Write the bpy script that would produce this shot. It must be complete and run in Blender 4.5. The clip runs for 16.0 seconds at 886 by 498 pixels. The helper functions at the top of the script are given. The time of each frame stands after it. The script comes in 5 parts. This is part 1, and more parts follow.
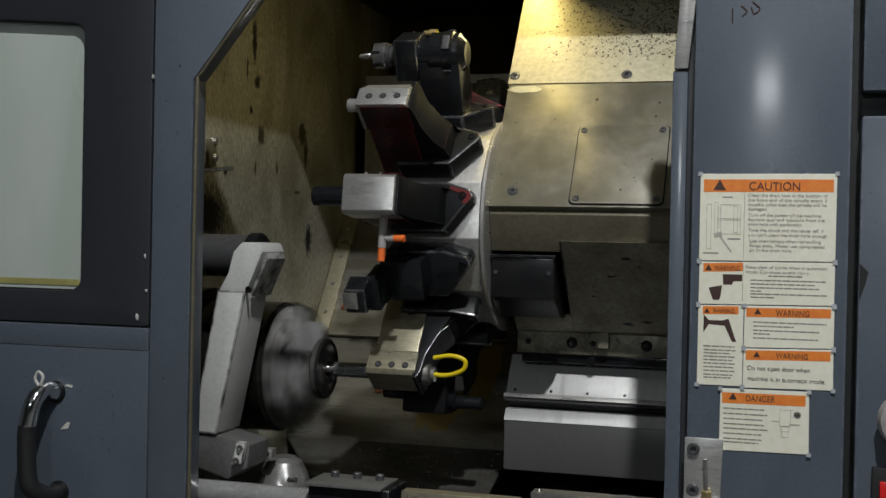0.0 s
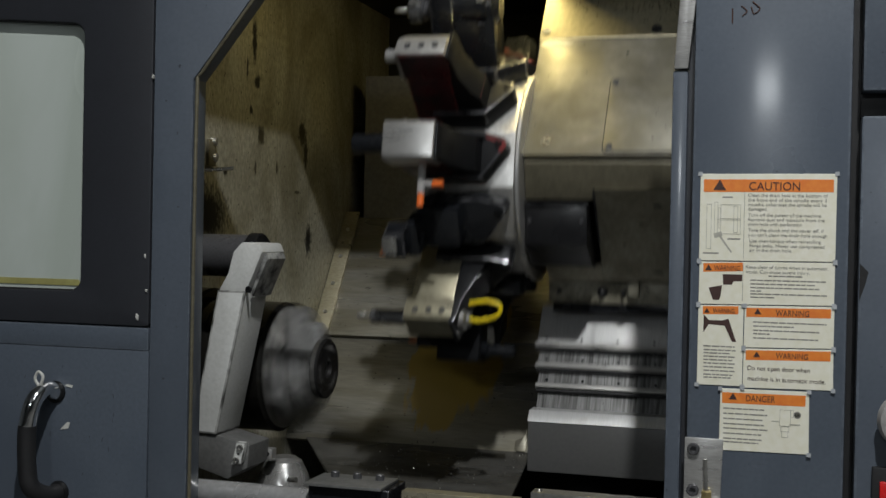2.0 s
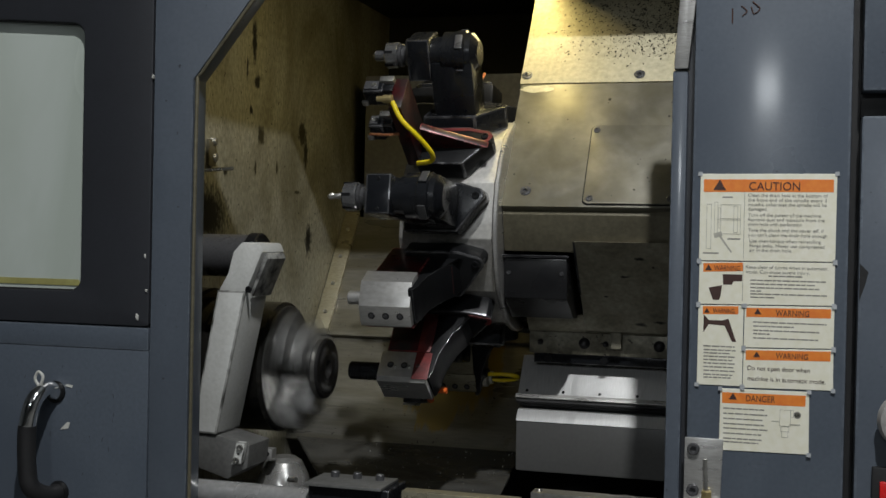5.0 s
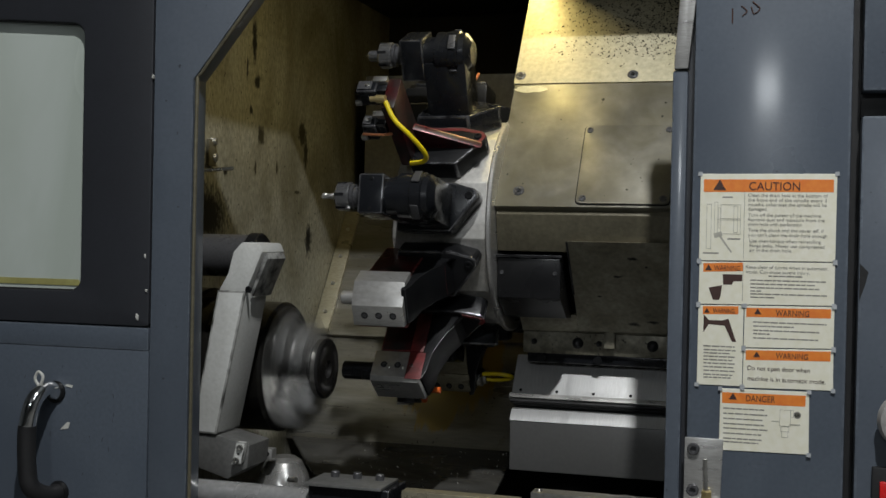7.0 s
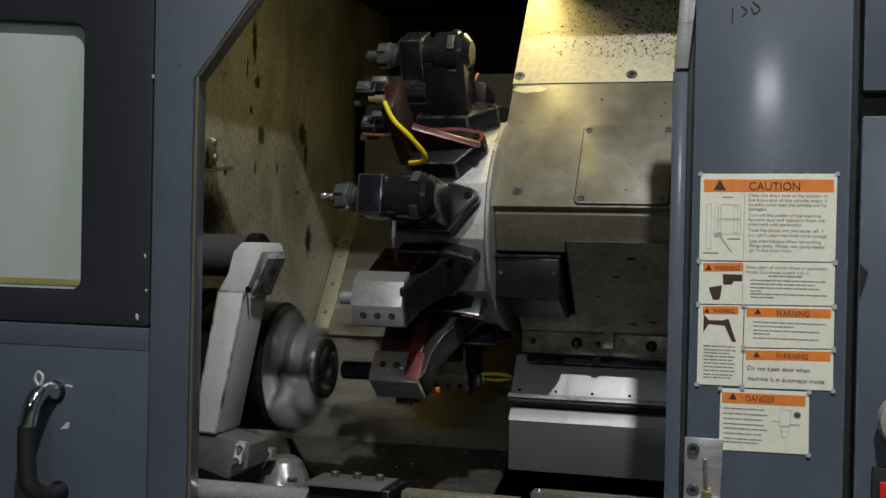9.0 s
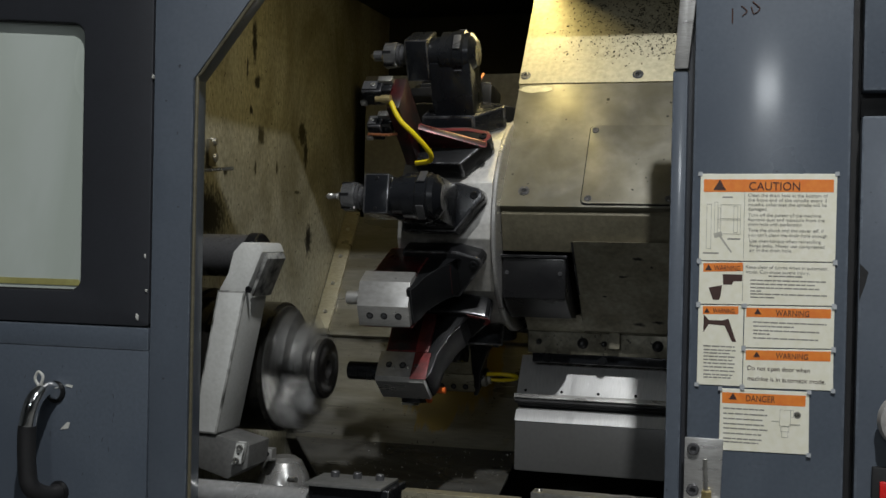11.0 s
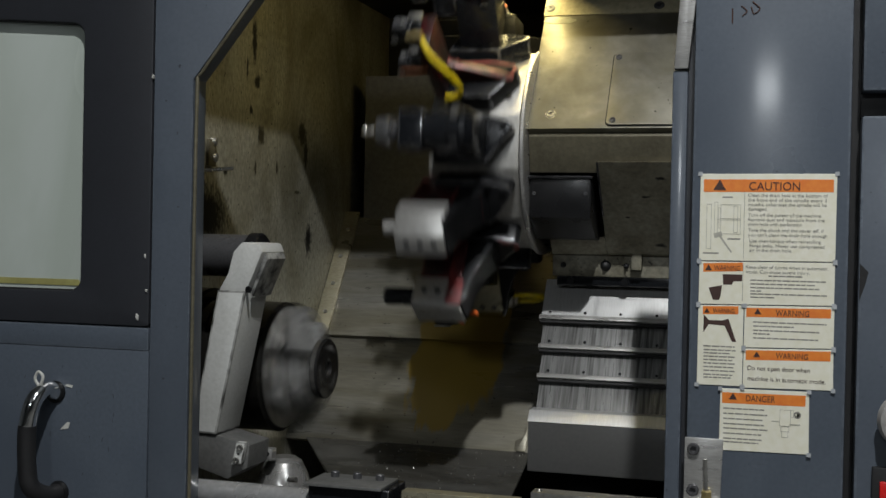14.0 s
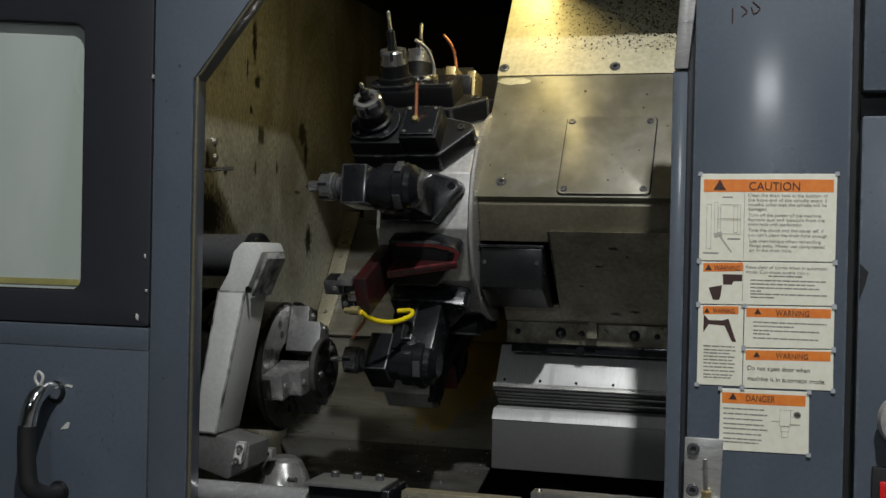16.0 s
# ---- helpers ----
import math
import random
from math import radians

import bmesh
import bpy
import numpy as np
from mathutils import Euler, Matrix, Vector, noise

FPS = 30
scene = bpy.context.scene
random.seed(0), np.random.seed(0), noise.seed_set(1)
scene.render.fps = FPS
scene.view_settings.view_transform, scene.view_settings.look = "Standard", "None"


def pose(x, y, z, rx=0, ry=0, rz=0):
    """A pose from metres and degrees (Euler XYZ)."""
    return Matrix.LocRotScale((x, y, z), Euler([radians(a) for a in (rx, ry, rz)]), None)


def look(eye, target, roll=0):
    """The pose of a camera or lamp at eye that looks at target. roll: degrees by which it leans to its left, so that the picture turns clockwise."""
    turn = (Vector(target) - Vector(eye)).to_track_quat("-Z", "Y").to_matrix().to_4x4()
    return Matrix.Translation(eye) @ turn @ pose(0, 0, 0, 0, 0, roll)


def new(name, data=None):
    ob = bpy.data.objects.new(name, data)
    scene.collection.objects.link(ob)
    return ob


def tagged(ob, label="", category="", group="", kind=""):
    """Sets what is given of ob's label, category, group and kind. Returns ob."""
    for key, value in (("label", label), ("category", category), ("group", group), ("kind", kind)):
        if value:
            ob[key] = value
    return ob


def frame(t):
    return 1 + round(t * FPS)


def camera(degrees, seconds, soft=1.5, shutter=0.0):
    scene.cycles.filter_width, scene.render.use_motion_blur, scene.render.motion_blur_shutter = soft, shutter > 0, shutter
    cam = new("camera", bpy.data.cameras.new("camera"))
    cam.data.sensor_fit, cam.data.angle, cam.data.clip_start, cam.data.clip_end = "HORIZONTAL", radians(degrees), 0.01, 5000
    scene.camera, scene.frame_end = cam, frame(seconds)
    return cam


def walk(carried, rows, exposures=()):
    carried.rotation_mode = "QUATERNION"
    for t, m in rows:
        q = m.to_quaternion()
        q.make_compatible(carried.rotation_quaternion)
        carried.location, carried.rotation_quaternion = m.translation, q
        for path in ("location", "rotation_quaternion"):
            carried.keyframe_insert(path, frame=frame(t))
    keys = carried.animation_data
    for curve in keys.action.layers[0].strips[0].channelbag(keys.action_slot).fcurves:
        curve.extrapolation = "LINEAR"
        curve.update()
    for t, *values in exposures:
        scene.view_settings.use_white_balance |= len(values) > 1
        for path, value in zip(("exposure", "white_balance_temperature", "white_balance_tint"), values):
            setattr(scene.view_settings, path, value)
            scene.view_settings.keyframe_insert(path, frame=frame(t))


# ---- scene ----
# One lens and a camera on a tripod, a little to the side of the machine.
cam = camera(40.94, 16.0, 1.5, 0.7)
EYE = Vector((0.925, -1.757, 1.45))
YAW, PITCH = radians(16.3), radians(-0.6)
AIM = EYE + Vector((-math.sin(YAW) * math.cos(PITCH), math.cos(YAW) * math.cos(PITCH), math.sin(PITCH)))
walk(cam, [(0.0, look(EYE, AIM, 1.15)), (16.0, look(EYE, AIM, 1.15))])

# ---------------------------------------------------------------- light
world = bpy.data.worlds.new("hall_air")
scene.world = world
world.use_nodes = True
world.node_tree.nodes["Background"].inputs[0].default_value = (0.75, 0.85, 1.0, 1)
world.node_tree.nodes["Background"].inputs[1].default_value = 0.01
scene.view_settings.exposure = 0.0


def area_lamp(name, eye, target, sx, sy, watts, colour):
    data = bpy.data.lights.new(name, "AREA")
    data.shape, data.size, data.size_y, data.energy, data.color = "RECTANGLE", sx, sy, watts, colour
    ob = new(name, data)
    ob.matrix_world = look(eye, target)
    return ob


# ceiling lamp high in front of the machine, a farther hall lamp, an unseen fill lamp, and the lamp in the machine
area_lamp("hall_lamp", (1.22, -2.0, 4.45), (2.2, 0.6, 1.2), 0.09, 0.09, 122, (0.97, 0.985, 0.985))
area_lamp("hall_lamp", (0.60, -8.6, 3.75), (0.7, 0.0, 1.6), 0.8, 0.45, 48, (0.92, 0.97, 1.0))
# fill added to lift the dim interior; no such lamp is known
area_lamp("hall_lamp", (3.4, -4.4, 4.9), (0.2, 0.2, 1.3), 1.4, 0.5, 16, (0.92, 0.97, 1.0))
area_lamp("machine_lamp", (0.40, 0.645, 2.01), (0.04, 0.64, 1.35), 0.50, 0.05, 1.85, (1.0, 0.82, 0.36))


# ---------------------------------------------------------------- materials
def material(name, base, second=None, rough=0.5, metal=0.0, scale=8.0, fine=120.0, mix=0.5, bump=0.15, rough_var=0.15,
             stretch=(1, 1, 1), coat=0.0, grit=0.35, blots=(), glow=None, random_tint=0.0, specular=0.5,
             cloud=None, specks=None, film=None, smear=0.0):
    """Two-scale noise in colour, gloss and relief; blots: dark stains and patches as (x, y, z, rx, ry, rz) ellipsoids
    in the thing's space; cloud:
    (scale, share, tint) broad grime; specks: (scale, threshold, colour) small dirt; film: an oil film (cx, cz, rx, rz,
    colour) with a ragged soft edge; smear: relief of dried oil."""
    m = bpy.data.materials.new(name)
    m.use_nodes = True
    nt = m.node_tree
    bsdf = nt.nodes["Principled BSDF"]
    bsdf.inputs["Metallic"].default_value = metal
    bsdf.inputs["Coat Weight"].default_value, bsdf.inputs["Coat Roughness"].default_value = coat, 0.13
    bsdf.inputs["Specular IOR Level"].default_value = specular
    add = lambda kind: nt.nodes.new(kind)
    link = nt.links.new
    coord = add("ShaderNodeTexCoord")
    mapping = add("ShaderNodeMapping")
    mapping.inputs["Scale"].default_value = stretch
    link(coord.outputs["Object"], mapping.inputs["Vector"])
    big, small = add("ShaderNodeTexNoise"), add("ShaderNodeTexNoise")
    big.inputs["Scale"].default_value, big.inputs["Detail"].default_value = scale, 5
    small.inputs["Scale"].default_value, small.inputs["Detail"].default_value = fine, 3
    link(mapping.outputs[0], big.inputs["Vector"])
    link(mapping.outputs[0], small.inputs["Vector"])
    ramp = add("ShaderNodeValToRGB")
    ramp.color_ramp.elements[0].position, ramp.color_ramp.elements[1].position = 0.38, 0.66
    link(big.outputs["Fac"], ramp.inputs[0])
    col = add("ShaderNodeMix")
    col.data_type = "RGBA"
    second = second or tuple(c * 0.75 for c in base)
    col.inputs[6].default_value, col.inputs[7].default_value = (*base, 1), (*second, 1)
    scaled = add("ShaderNodeMath")
    scaled.operation = "MULTIPLY"
    scaled.inputs[1].default_value = mix
    link(ramp.outputs[0], scaled.inputs[0])
    link(scaled.outputs[0], col.inputs[0])
    grain = add("ShaderNodeMix")
    grain.data_type, grain.blend_type = "RGBA", "OVERLAY"
    grain.inputs[0].default_value = grit
    link(col.outputs[2], grain.inputs[6])
    link(small.outputs["Fac"], grain.inputs[7])
    out = grain.outputs[2]
    for bx, by, bz, ax, ay, az in blots:
        sub = add("ShaderNodeVectorMath")
        sub.operation = "SUBTRACT"
        sub.inputs[1].default_value = (bx, by, bz)
        link(coord.outputs["Object"], sub.inputs[0])
        div = add("ShaderNodeVectorMath")
        div.operation = "DIVIDE"
        div.inputs[1].default_value = (ax, ay, az)
        link(sub.outputs[0], div.inputs[0])
        ln = add("ShaderNodeVectorMath")
        ln.operation = "LENGTH"
        link(div.outputs[0], ln.inputs[0])
        wob = add("ShaderNodeMath")
        wob.operation = "MULTIPLY_ADD"
        wob.inputs[1].default_value = 1.1
        link(small.outputs["Fac"], wob.inputs[0])
        link(ln.outputs["Value"], wob.inputs[2])
        mr = add("ShaderNodeMapRange")
        mr.inputs["From Min"].default_value, mr.inputs["From Max"].default_value = 1.45, 1.0
        link(wob.outputs[0], mr.inputs["Value"])
        mx = add("ShaderNodeMix")
        mx.data_type = "RGBA"
        link(mr.outputs[0], mx.inputs[0])
        link(out, mx.inputs[6])
        mx.inputs[7].default_value = (0.012, 0.011, 0.009, 1)
        out = mx.outputs[2]
    if cloud:
        scale2, share, tint = cloud
        cn = add("ShaderNodeTexNoise")
        cn.inputs["Scale"].default_value, cn.inputs["Detail"].default_value, cn.inputs["Distortion"].default_value = scale2, 8, 0.8
        link(mapping.outputs[0], cn.inputs["Vector"])
        cr = add("ShaderNodeMapRange")
        cr.inputs["From Min"].default_value, cr.inputs["From Max"].default_value, cr.inputs["To Max"].default_value = 0.44, 0.62, share
        link(cn.outputs["Fac"], cr.inputs["Value"])
        cm = add("ShaderNodeMix")
        cm.data_type = "RGBA"
        cm.inputs[7].default_value = (*tint, 1)
        link(cr.outputs[0], cm.inputs[0])
        link(out, cm.inputs[6])
        out = cm.outputs[2]
    if specks:
        scale3, limit, tint = specks
        sn = add("ShaderNodeTexNoise")
        sn.inputs["Scale"].default_value, sn.inputs["Detail"].default_value = scale3, 2
        link(coord.outputs["Object"], sn.inputs["Vector"])
        sr = add("ShaderNodeMapRange")
        sr.inputs["From Min"].default_value, sr.inputs["From Max"].default_value = limit, limit + 0.04
        link(sn.outputs["Fac"], sr.inputs["Value"])
        sm = add("ShaderNodeMix")
        sm.data_type = "RGBA"
        sm.inputs[7].default_value = (*tint, 1)
        link(sr.outputs[0], sm.inputs[0])
        link(out, sm.inputs[6])
        out = sm.outputs[2]
    wet = None
    if film:
        cx, cz, rx, rz, tint = film
        fm = add("ShaderNodeMapping")
        fm.vector_type = "TEXTURE"
        fm.inputs["Location"].default_value, fm.inputs["Scale"].default_value = (cx, 0, cz), (rx, 1e4, rz)
        link(coord.outputs["Object"], fm.inputs["Vector"])
        fl = add("ShaderNodeVectorMath")
        fl.operation = "LENGTH"
        link(fm.outputs[0], fl.inputs[0])
        fn = add("ShaderNodeTexNoise")
        fn.inputs["Scale"].default_value, fn.inputs["Detail"].default_value = 16, 6
        fs = add("ShaderNodeMapping")
        fs.inputs["Scale"].default_value = (1.6, 0.45, 0.45)
        link(coord.outputs["Object"], fs.inputs["Vector"])
        link(fs.outputs[0], fn.inputs["Vector"])
        fa = add("ShaderNodeMath")
        fa.operation = "MULTIPLY_ADD"
        fa.inputs[1].default_value = 1.5
        link(fn.outputs["Fac"], fa.inputs[0])
        link(fl.outputs["Value"], fa.inputs[2])
        fr = add("ShaderNodeMapRange")
        fr.inputs["From Min"].default_value, fr.inputs["From Max"].default_value = 1.76, 1.66
        link(fa.outputs[0], fr.inputs["Value"])
        wet = fr.outputs[0]
        fx = add("ShaderNodeMix")
        fx.data_type = "RGBA"
        fx.inputs[7].default_value = (*tint, 1)
        link(wet, fx.inputs[0])
        link(out, fx.inputs[6])
        out = fx.outputs[2]
        fk = add("ShaderNodeMapRange")
        fk.inputs["To Min"].default_value, fk.inputs["To Max"].default_value = metal, 0.1
        link(wet, fk.inputs["Value"])
        link(fk.outputs[0], bsdf.inputs["Metallic"])
    if random_tint:
        info = add("ShaderNodeObjectInfo")
        hsv = add("ShaderNodeHueSaturation")
        mr = add("ShaderNodeMapRange")
        mr.inputs["To Min"].default_value, mr.inputs["To Max"].default_value = 1 - random_tint, 1 + random_tint
        link(info.outputs["Random"], mr.inputs["Value"])
        link(mr.outputs[0], hsv.inputs["Value"])
        link(out, hsv.inputs["Color"])
        out = hsv.outputs[0]
    link(out, bsdf.inputs["Base Color"])
    rr = add("ShaderNodeMapRange")
    rr.inputs["From Min"].default_value, rr.inputs["From Max"].default_value = 0.3, 0.7
    rr.inputs["To Min"].default_value, rr.inputs["To Max"].default_value = max(0.03, rough - rough_var), min(1, rough + rough_var)
    link(big.outputs["Fac"], rr.inputs["Value"])
    link(rr.outputs[0], bsdf.inputs["Roughness"])
    if bump:
        bn = add("ShaderNodeBump")
        bn.inputs["Strength"].default_value, bn.inputs["Distance"].default_value = bump, 0.002
        link(small.outputs["Fac"], bn.inputs["Height"])
        link(bn.outputs[0], bsdf.inputs["Normal"])
        if smear:
            sw = add("ShaderNodeTexNoise")
            sw.inputs["Scale"].default_value, sw.inputs["Detail"].default_value, sw.inputs["Distortion"].default_value = 7, 3, 1.6
            link(mapping.outputs[0], sw.inputs["Vector"])
            sb = add("ShaderNodeBump")
            sb.inputs["Strength"].default_value, sb.inputs["Distance"].default_value = smear, 0.012
            link(sw.outputs["Fac"], sb.inputs["Height"])
            link(bn.outputs[0], sb.inputs["Normal"])
            link(sb.outputs[0], bsdf.inputs["Normal"])
    if glow:
        bsdf.inputs["Emission Color"].default_value, bsdf.inputs["Emission Strength"].default_value = (*glow[0], 1), glow[1]
    return m


M_GREY = material("grey_machine_paint", (0.092, 0.110, 0.137), (0.066, 0.081, 0.104), 0.36, 0, 4, 160, 0.6, 0.02, 0.10, coat=0.34, grit=0.2, cloud=(3.2, 0.6, (0.066, 0.081, 0.106)), specks=(90, 0.735, (0.035, 0.04, 0.05)))
M_GREY2 = material("grey_edge_paint", (0.090, 0.107, 0.133), (0.074, 0.088, 0.112), 0.38, 0, 6, 160, 0.6, 0.02, 0.10, coat=0.36, grit=0.14, cloud=(3, 0.5, (0.064, 0.078, 0.100)), specks=(90, 0.73, (0.04, 0.045, 0.055)))
M_DARK = material("charcoal_paint", (0.029, 0.031, 0.037), (0.017, 0.018, 0.022), 0.42, 0, 6, 180, 0.6, 0.03, 0.1, grit=0.15)
# rubber parts; the same black also stands for shade in holes, slots, gaps
M_RUBBER_SHADE = material("black_rubber_and_shade", (0.012, 0.012, 0.013), None, 0.6, 0, 20, 200, 0.5, 0.1)
M_GLASS = material("milky_door_window", (0.48, 0.53, 0.48), (0.39, 0.44, 0.395), 0.22, 0, 2, 8, 0.7, 0.01, 0.08, coat=0.3, grit=0.08, stretch=(1.5, 1, 0.6), cloud=(3, 0.5, (0.56, 0.61, 0.58)))
M_OILEDGE = material("dried_oil", (0.36, 0.34, 0.13), (0.25, 0.23, 0.08), 0.4, 0, 8, 60, 0.7, 0.1)
M_WALL = material("oily_steel_wall", (0.36, 0.35, 0.29), (0.28, 0.265, 0.19), 0.5, 0.35, 5, 130, 0.8, 0.15, 0.15,
                  grit=0.7, cloud=(4.5, 0.62, (0.10, 0.088, 0.040)), specks=(95, 0.69, (0.05, 0.045, 0.03)), stretch=(1, 1, 0.55),
                  # the blot at y 0.43 is one broad dark patch, wider than the streaks
                  blots=((-0.223, 0.651, 1.878, .05, 0.017, 0.068), (-0.223, 0.669, 1.786, .05, 0.019, 0.023), (-0.223, 0.692, 1.668, .05, 0.025, 0.028), (-0.223, 0.926, 1.693, .05, 0.030, 0.039), (-0.223, 0.949, 1.647, .05, 0.016, 0.058), (-0.223, 0.974, 1.435, .05, 0.026, 0.051), (-0.223, 0.640, 1.721, .05, 0.011, 0.013), (-0.223, 0.666, 1.594, .05, 0.008, 0.020), (-0.223, 0.617, 1.811, .05, 0.007, 0.032), (-0.223, 0.43, 1.485, .05, 0.13, 0.08), (-0.223, 0.52, 1.58, .05, 0.012, 0.016), (-0.223, 0.78, 1.60, .05, 0.008, 0.02), (-0.223, 0.90, 1.55, .05, 0.02, 0.006)))
M_CHUTE = material("wet_steel_chute", (0.27, 0.265, 0.24), (0.17, 0.155, 0.11), 0.34, 0.6, 3, 60, 0.8, 0.08, 0.14, stretch=(0.4, 3, 3),
                   cloud=(5, 0.5, (0.11, 0.092, 0.045)), specks=(110, 0.70, (0.03, 0.027, 0.02)), film=(0.155, 1.175, 0.118, 0.185, (0.25, 0.175, 0.034)))
M_TRAY = material("wet_dark_tray_steel", (0.18, 0.177, 0.165), (0.09, 0.085, 0.07), 0.26, 0.6, 5, 70, 0.9, 0.06, 0.12, stretch=(0.6, 2, 2), cloud=(7, 0.5, (0.035, 0.033, 0.026)), specks=(120, 0.69, (0.02, 0.018, 0.014)))
M_BACK = material("dim_back_sheet", (0.16, 0.155, 0.145), None, 0.5, 0.3, 5, 90, 0.6, 0.08)
# near-black colour stands for the shade in the recess and the sump
M_SHADEPIT = material("shade_black_sheet", (0.012, 0.012, 0.012), None, 0.7, 0, 5, 90, 0.6, 0.08)
M_PLATE = material("scuffed_cover_plate", (0.21, 0.20, 0.165), (0.15, 0.14, 0.105), 0.50, 0.45, 6, 40, 0.95, 0.22, 0.2, stretch=(1, 1, 1), cloud=(9, 0.6, (0.13, 0.118, 0.075)),
                   specks=(60, 0.71, (0.03, 0.03, 0.02)), smear=0.14)
# lighter and yellower than the lower plate: lamp light partly in the colour
M_PLATE_UP = material("oiled_yellow_lit_plate", (0.46, 0.42, 0.29), (0.40, 0.36, 0.22), 0.62, 0.25, 7, 110, 0.7, 0.05, 0.1)
M_SCUFF = material("worn_bare_patch", (0.36, 0.35, 0.28), (0.28, 0.27, 0.21), 0.5, 0.4, 20, 110, 0.7, 0.05)
M_CAST = material("oily_cast_side", (0.16, 0.145, 0.10), (0.10, 0.09, 0.06), 0.45, 0.3, 12, 130, 0.8, 0.25)
M_BLACKBOX = material("black_drive_cover", (0.010, 0.010, 0.011), (0.006, 0.006, 0.006), 0.34, 0.0, 9, 100, 0.6, 0.05)
M_STEEL = material("machined_steel", (0.58, 0.57, 0.54), (0.45, 0.44, 0.41), 0.32, 0.9, 10, 150, 0.7, 0.05, 0.12)
M_BRIGHT = material("ground_steel", (0.62, 0.61, 0.59), (0.50, 0.49, 0.47), 0.34, 0.75, 14, 90, 0.6, 0.06, 0.1, stretch=(1, 1, 6))
M_TURRET = material("turret_steel", (0.48, 0.47, 0.45), (0.33, 0.32, 0.295), 0.44, 0.7, 12, 120, 0.7, 0.06, 0.14)
M_HOLDER = material("blackened_tool_steel", (0.012, 0.0132, 0.0158), (0.007, 0.0075, 0.009), 0.24, 0.12, 18, 170, 0.7, 0.06, 0.12, specular=0.5)
M_HOLDER2 = material("dark_phosphated_steel", (0.011, 0.0115, 0.0125), (0.007, 0.007, 0.008), 0.40, 0.1, 18, 170, 0.7, 0.08, 0.12, specular=0.18)
M_RED = material("worn_red_paint", (0.045, 0.006, 0.007), (0.010, 0.007, 0.007), 0.36, 0.0, 30, 150, 1.0, 0.1, 0.12)
M_REDFACE = material("bright_red_paint", (0.17, 0.022, 0.022), (0.05, 0.012, 0.012), 0.45, 0.1, 26, 150, 0.8, 0.2, 0.12)
M_BRASS = material("brass_and_lit_yellow", (0.62, 0.50, 0.24), (0.5, 0.4, 0.2), 0.35, 0.8, 18, 120, 0.6, 0.08)
M_OLIVE = material("oil_tinted_steel", (0.40, 0.37, 0.27), (0.30, 0.27, 0.18), 0.38, 0.6, 10, 90, 0.7, 0.06, stretch=(1, 4, 1))
M_YELLOW = material("yellow_coolant_hose", (0.80, 0.62, 0.01), (0.70, 0.52, 0.01), 0.4, 0, 30, 150, 0.5, 0.05)
M_ORANGE = material("orange_push_fitting", (0.85, 0.17, 0.03), (0.75, 0.13, 0.02), 0.4, 0, 30, 150, 0.5, 0.05)
M_GREYPLASTIC = material("grey_fitting", (0.35, 0.34, 0.33), None, 0.4, 0, 30, 150, 0.5, 0.05)
M_COPPER = material("copper_tube", (0.72, 0.30, 0.16), (0.55, 0.22, 0.12), 0.35, 0.8, 30, 150, 0.5, 0.05)
M_ARM = material("cast_grey_enamel", (0.58, 0.585, 0.565), (0.48, 0.48, 0.455), 0.5, 0, 10, 170, 0.6, 0.12, 0.1, grit=0.2)
M_CHIPPED = material("chipped_enamel_plate", (0.42, 0.42, 0.40), (0.04, 0.04, 0.04), 0.45, 0.1, 45, 160, 1.0, 0.2)
M_PIVOT = material("hammered_dark_metal", (0.10, 0.10, 0.105), None, 0.34, 0.4, 40, 260, 0.6, 0.2)
M_CHUCK = material("oiled_chuck_steel", (0.05, 0.048, 0.044), (0.03, 0.028, 0.025), 0.2, 0.8, 9, 110, 0.7, 0.04, 0.1)
M_CHUCKFACE = material("chuck_face_steel", (0.22, 0.215, 0.205), (0.15, 0.147, 0.138), 0.3, 0.8, 9, 110, 0.7, 0.04, 0.1)
M_JAW = material("soft_jaw_steel", (0.40, 0.40, 0.395), (0.30, 0.30, 0.29), 0.30, 0.75, 18, 120, 0.6, 0.06, 0.1)
M_PART = material("dark_forged_workpiece", (0.035, 0.034, 0.034), (0.022, 0.021, 0.021), 0.3, 0.5, 20, 120, 0.7, 0.08)
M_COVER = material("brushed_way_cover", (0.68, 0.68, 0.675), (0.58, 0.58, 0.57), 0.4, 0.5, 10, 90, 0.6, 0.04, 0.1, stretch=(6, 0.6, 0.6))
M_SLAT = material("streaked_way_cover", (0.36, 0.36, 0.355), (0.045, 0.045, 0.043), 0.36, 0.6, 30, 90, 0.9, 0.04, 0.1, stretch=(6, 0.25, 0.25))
M_APRON = material("oily_apron_casting", (0.33, 0.305, 0.23), (0.21, 0.19, 0.135), 0.45, 0.2, 16, 110, 0.9, 0.2, grit=0.5,
                   blots=((0.63, 0.49, 1.415, 0.014, 0.1, 0.004), (0.60, 0.5, 1.38, 0.012, 0.1, 0.003), (0.62, 0.54, 1.285, 0.016, 0.1, 0.006), (0.66, 0.54, 1.29, 0.014, 0.1, 0.005), (0.56, 0.52, 1.34, 0.007, 0.1, 0.003), (0.655, 0.5, 1.40, 0.004, 0.1, 0.003)))
M_PITTED = material("pitted_oily_rail", (0.30, 0.285, 0.225), (0.17, 0.155, 0.11), 0.5, 0.3, 20, 110, 0.9, 0.25, grit=0.6, cloud=(22, 0.6, (0.07, 0.062, 0.04)), specks=(140, 0.66, (0.015, 0.014, 0.011)))
M_CHROME = material("chrome", (0.80, 0.80, 0.80), (0.72, 0.72, 0.72), 0.13, 1.0, 20, 120, 0.5, 0.02, 0.06)
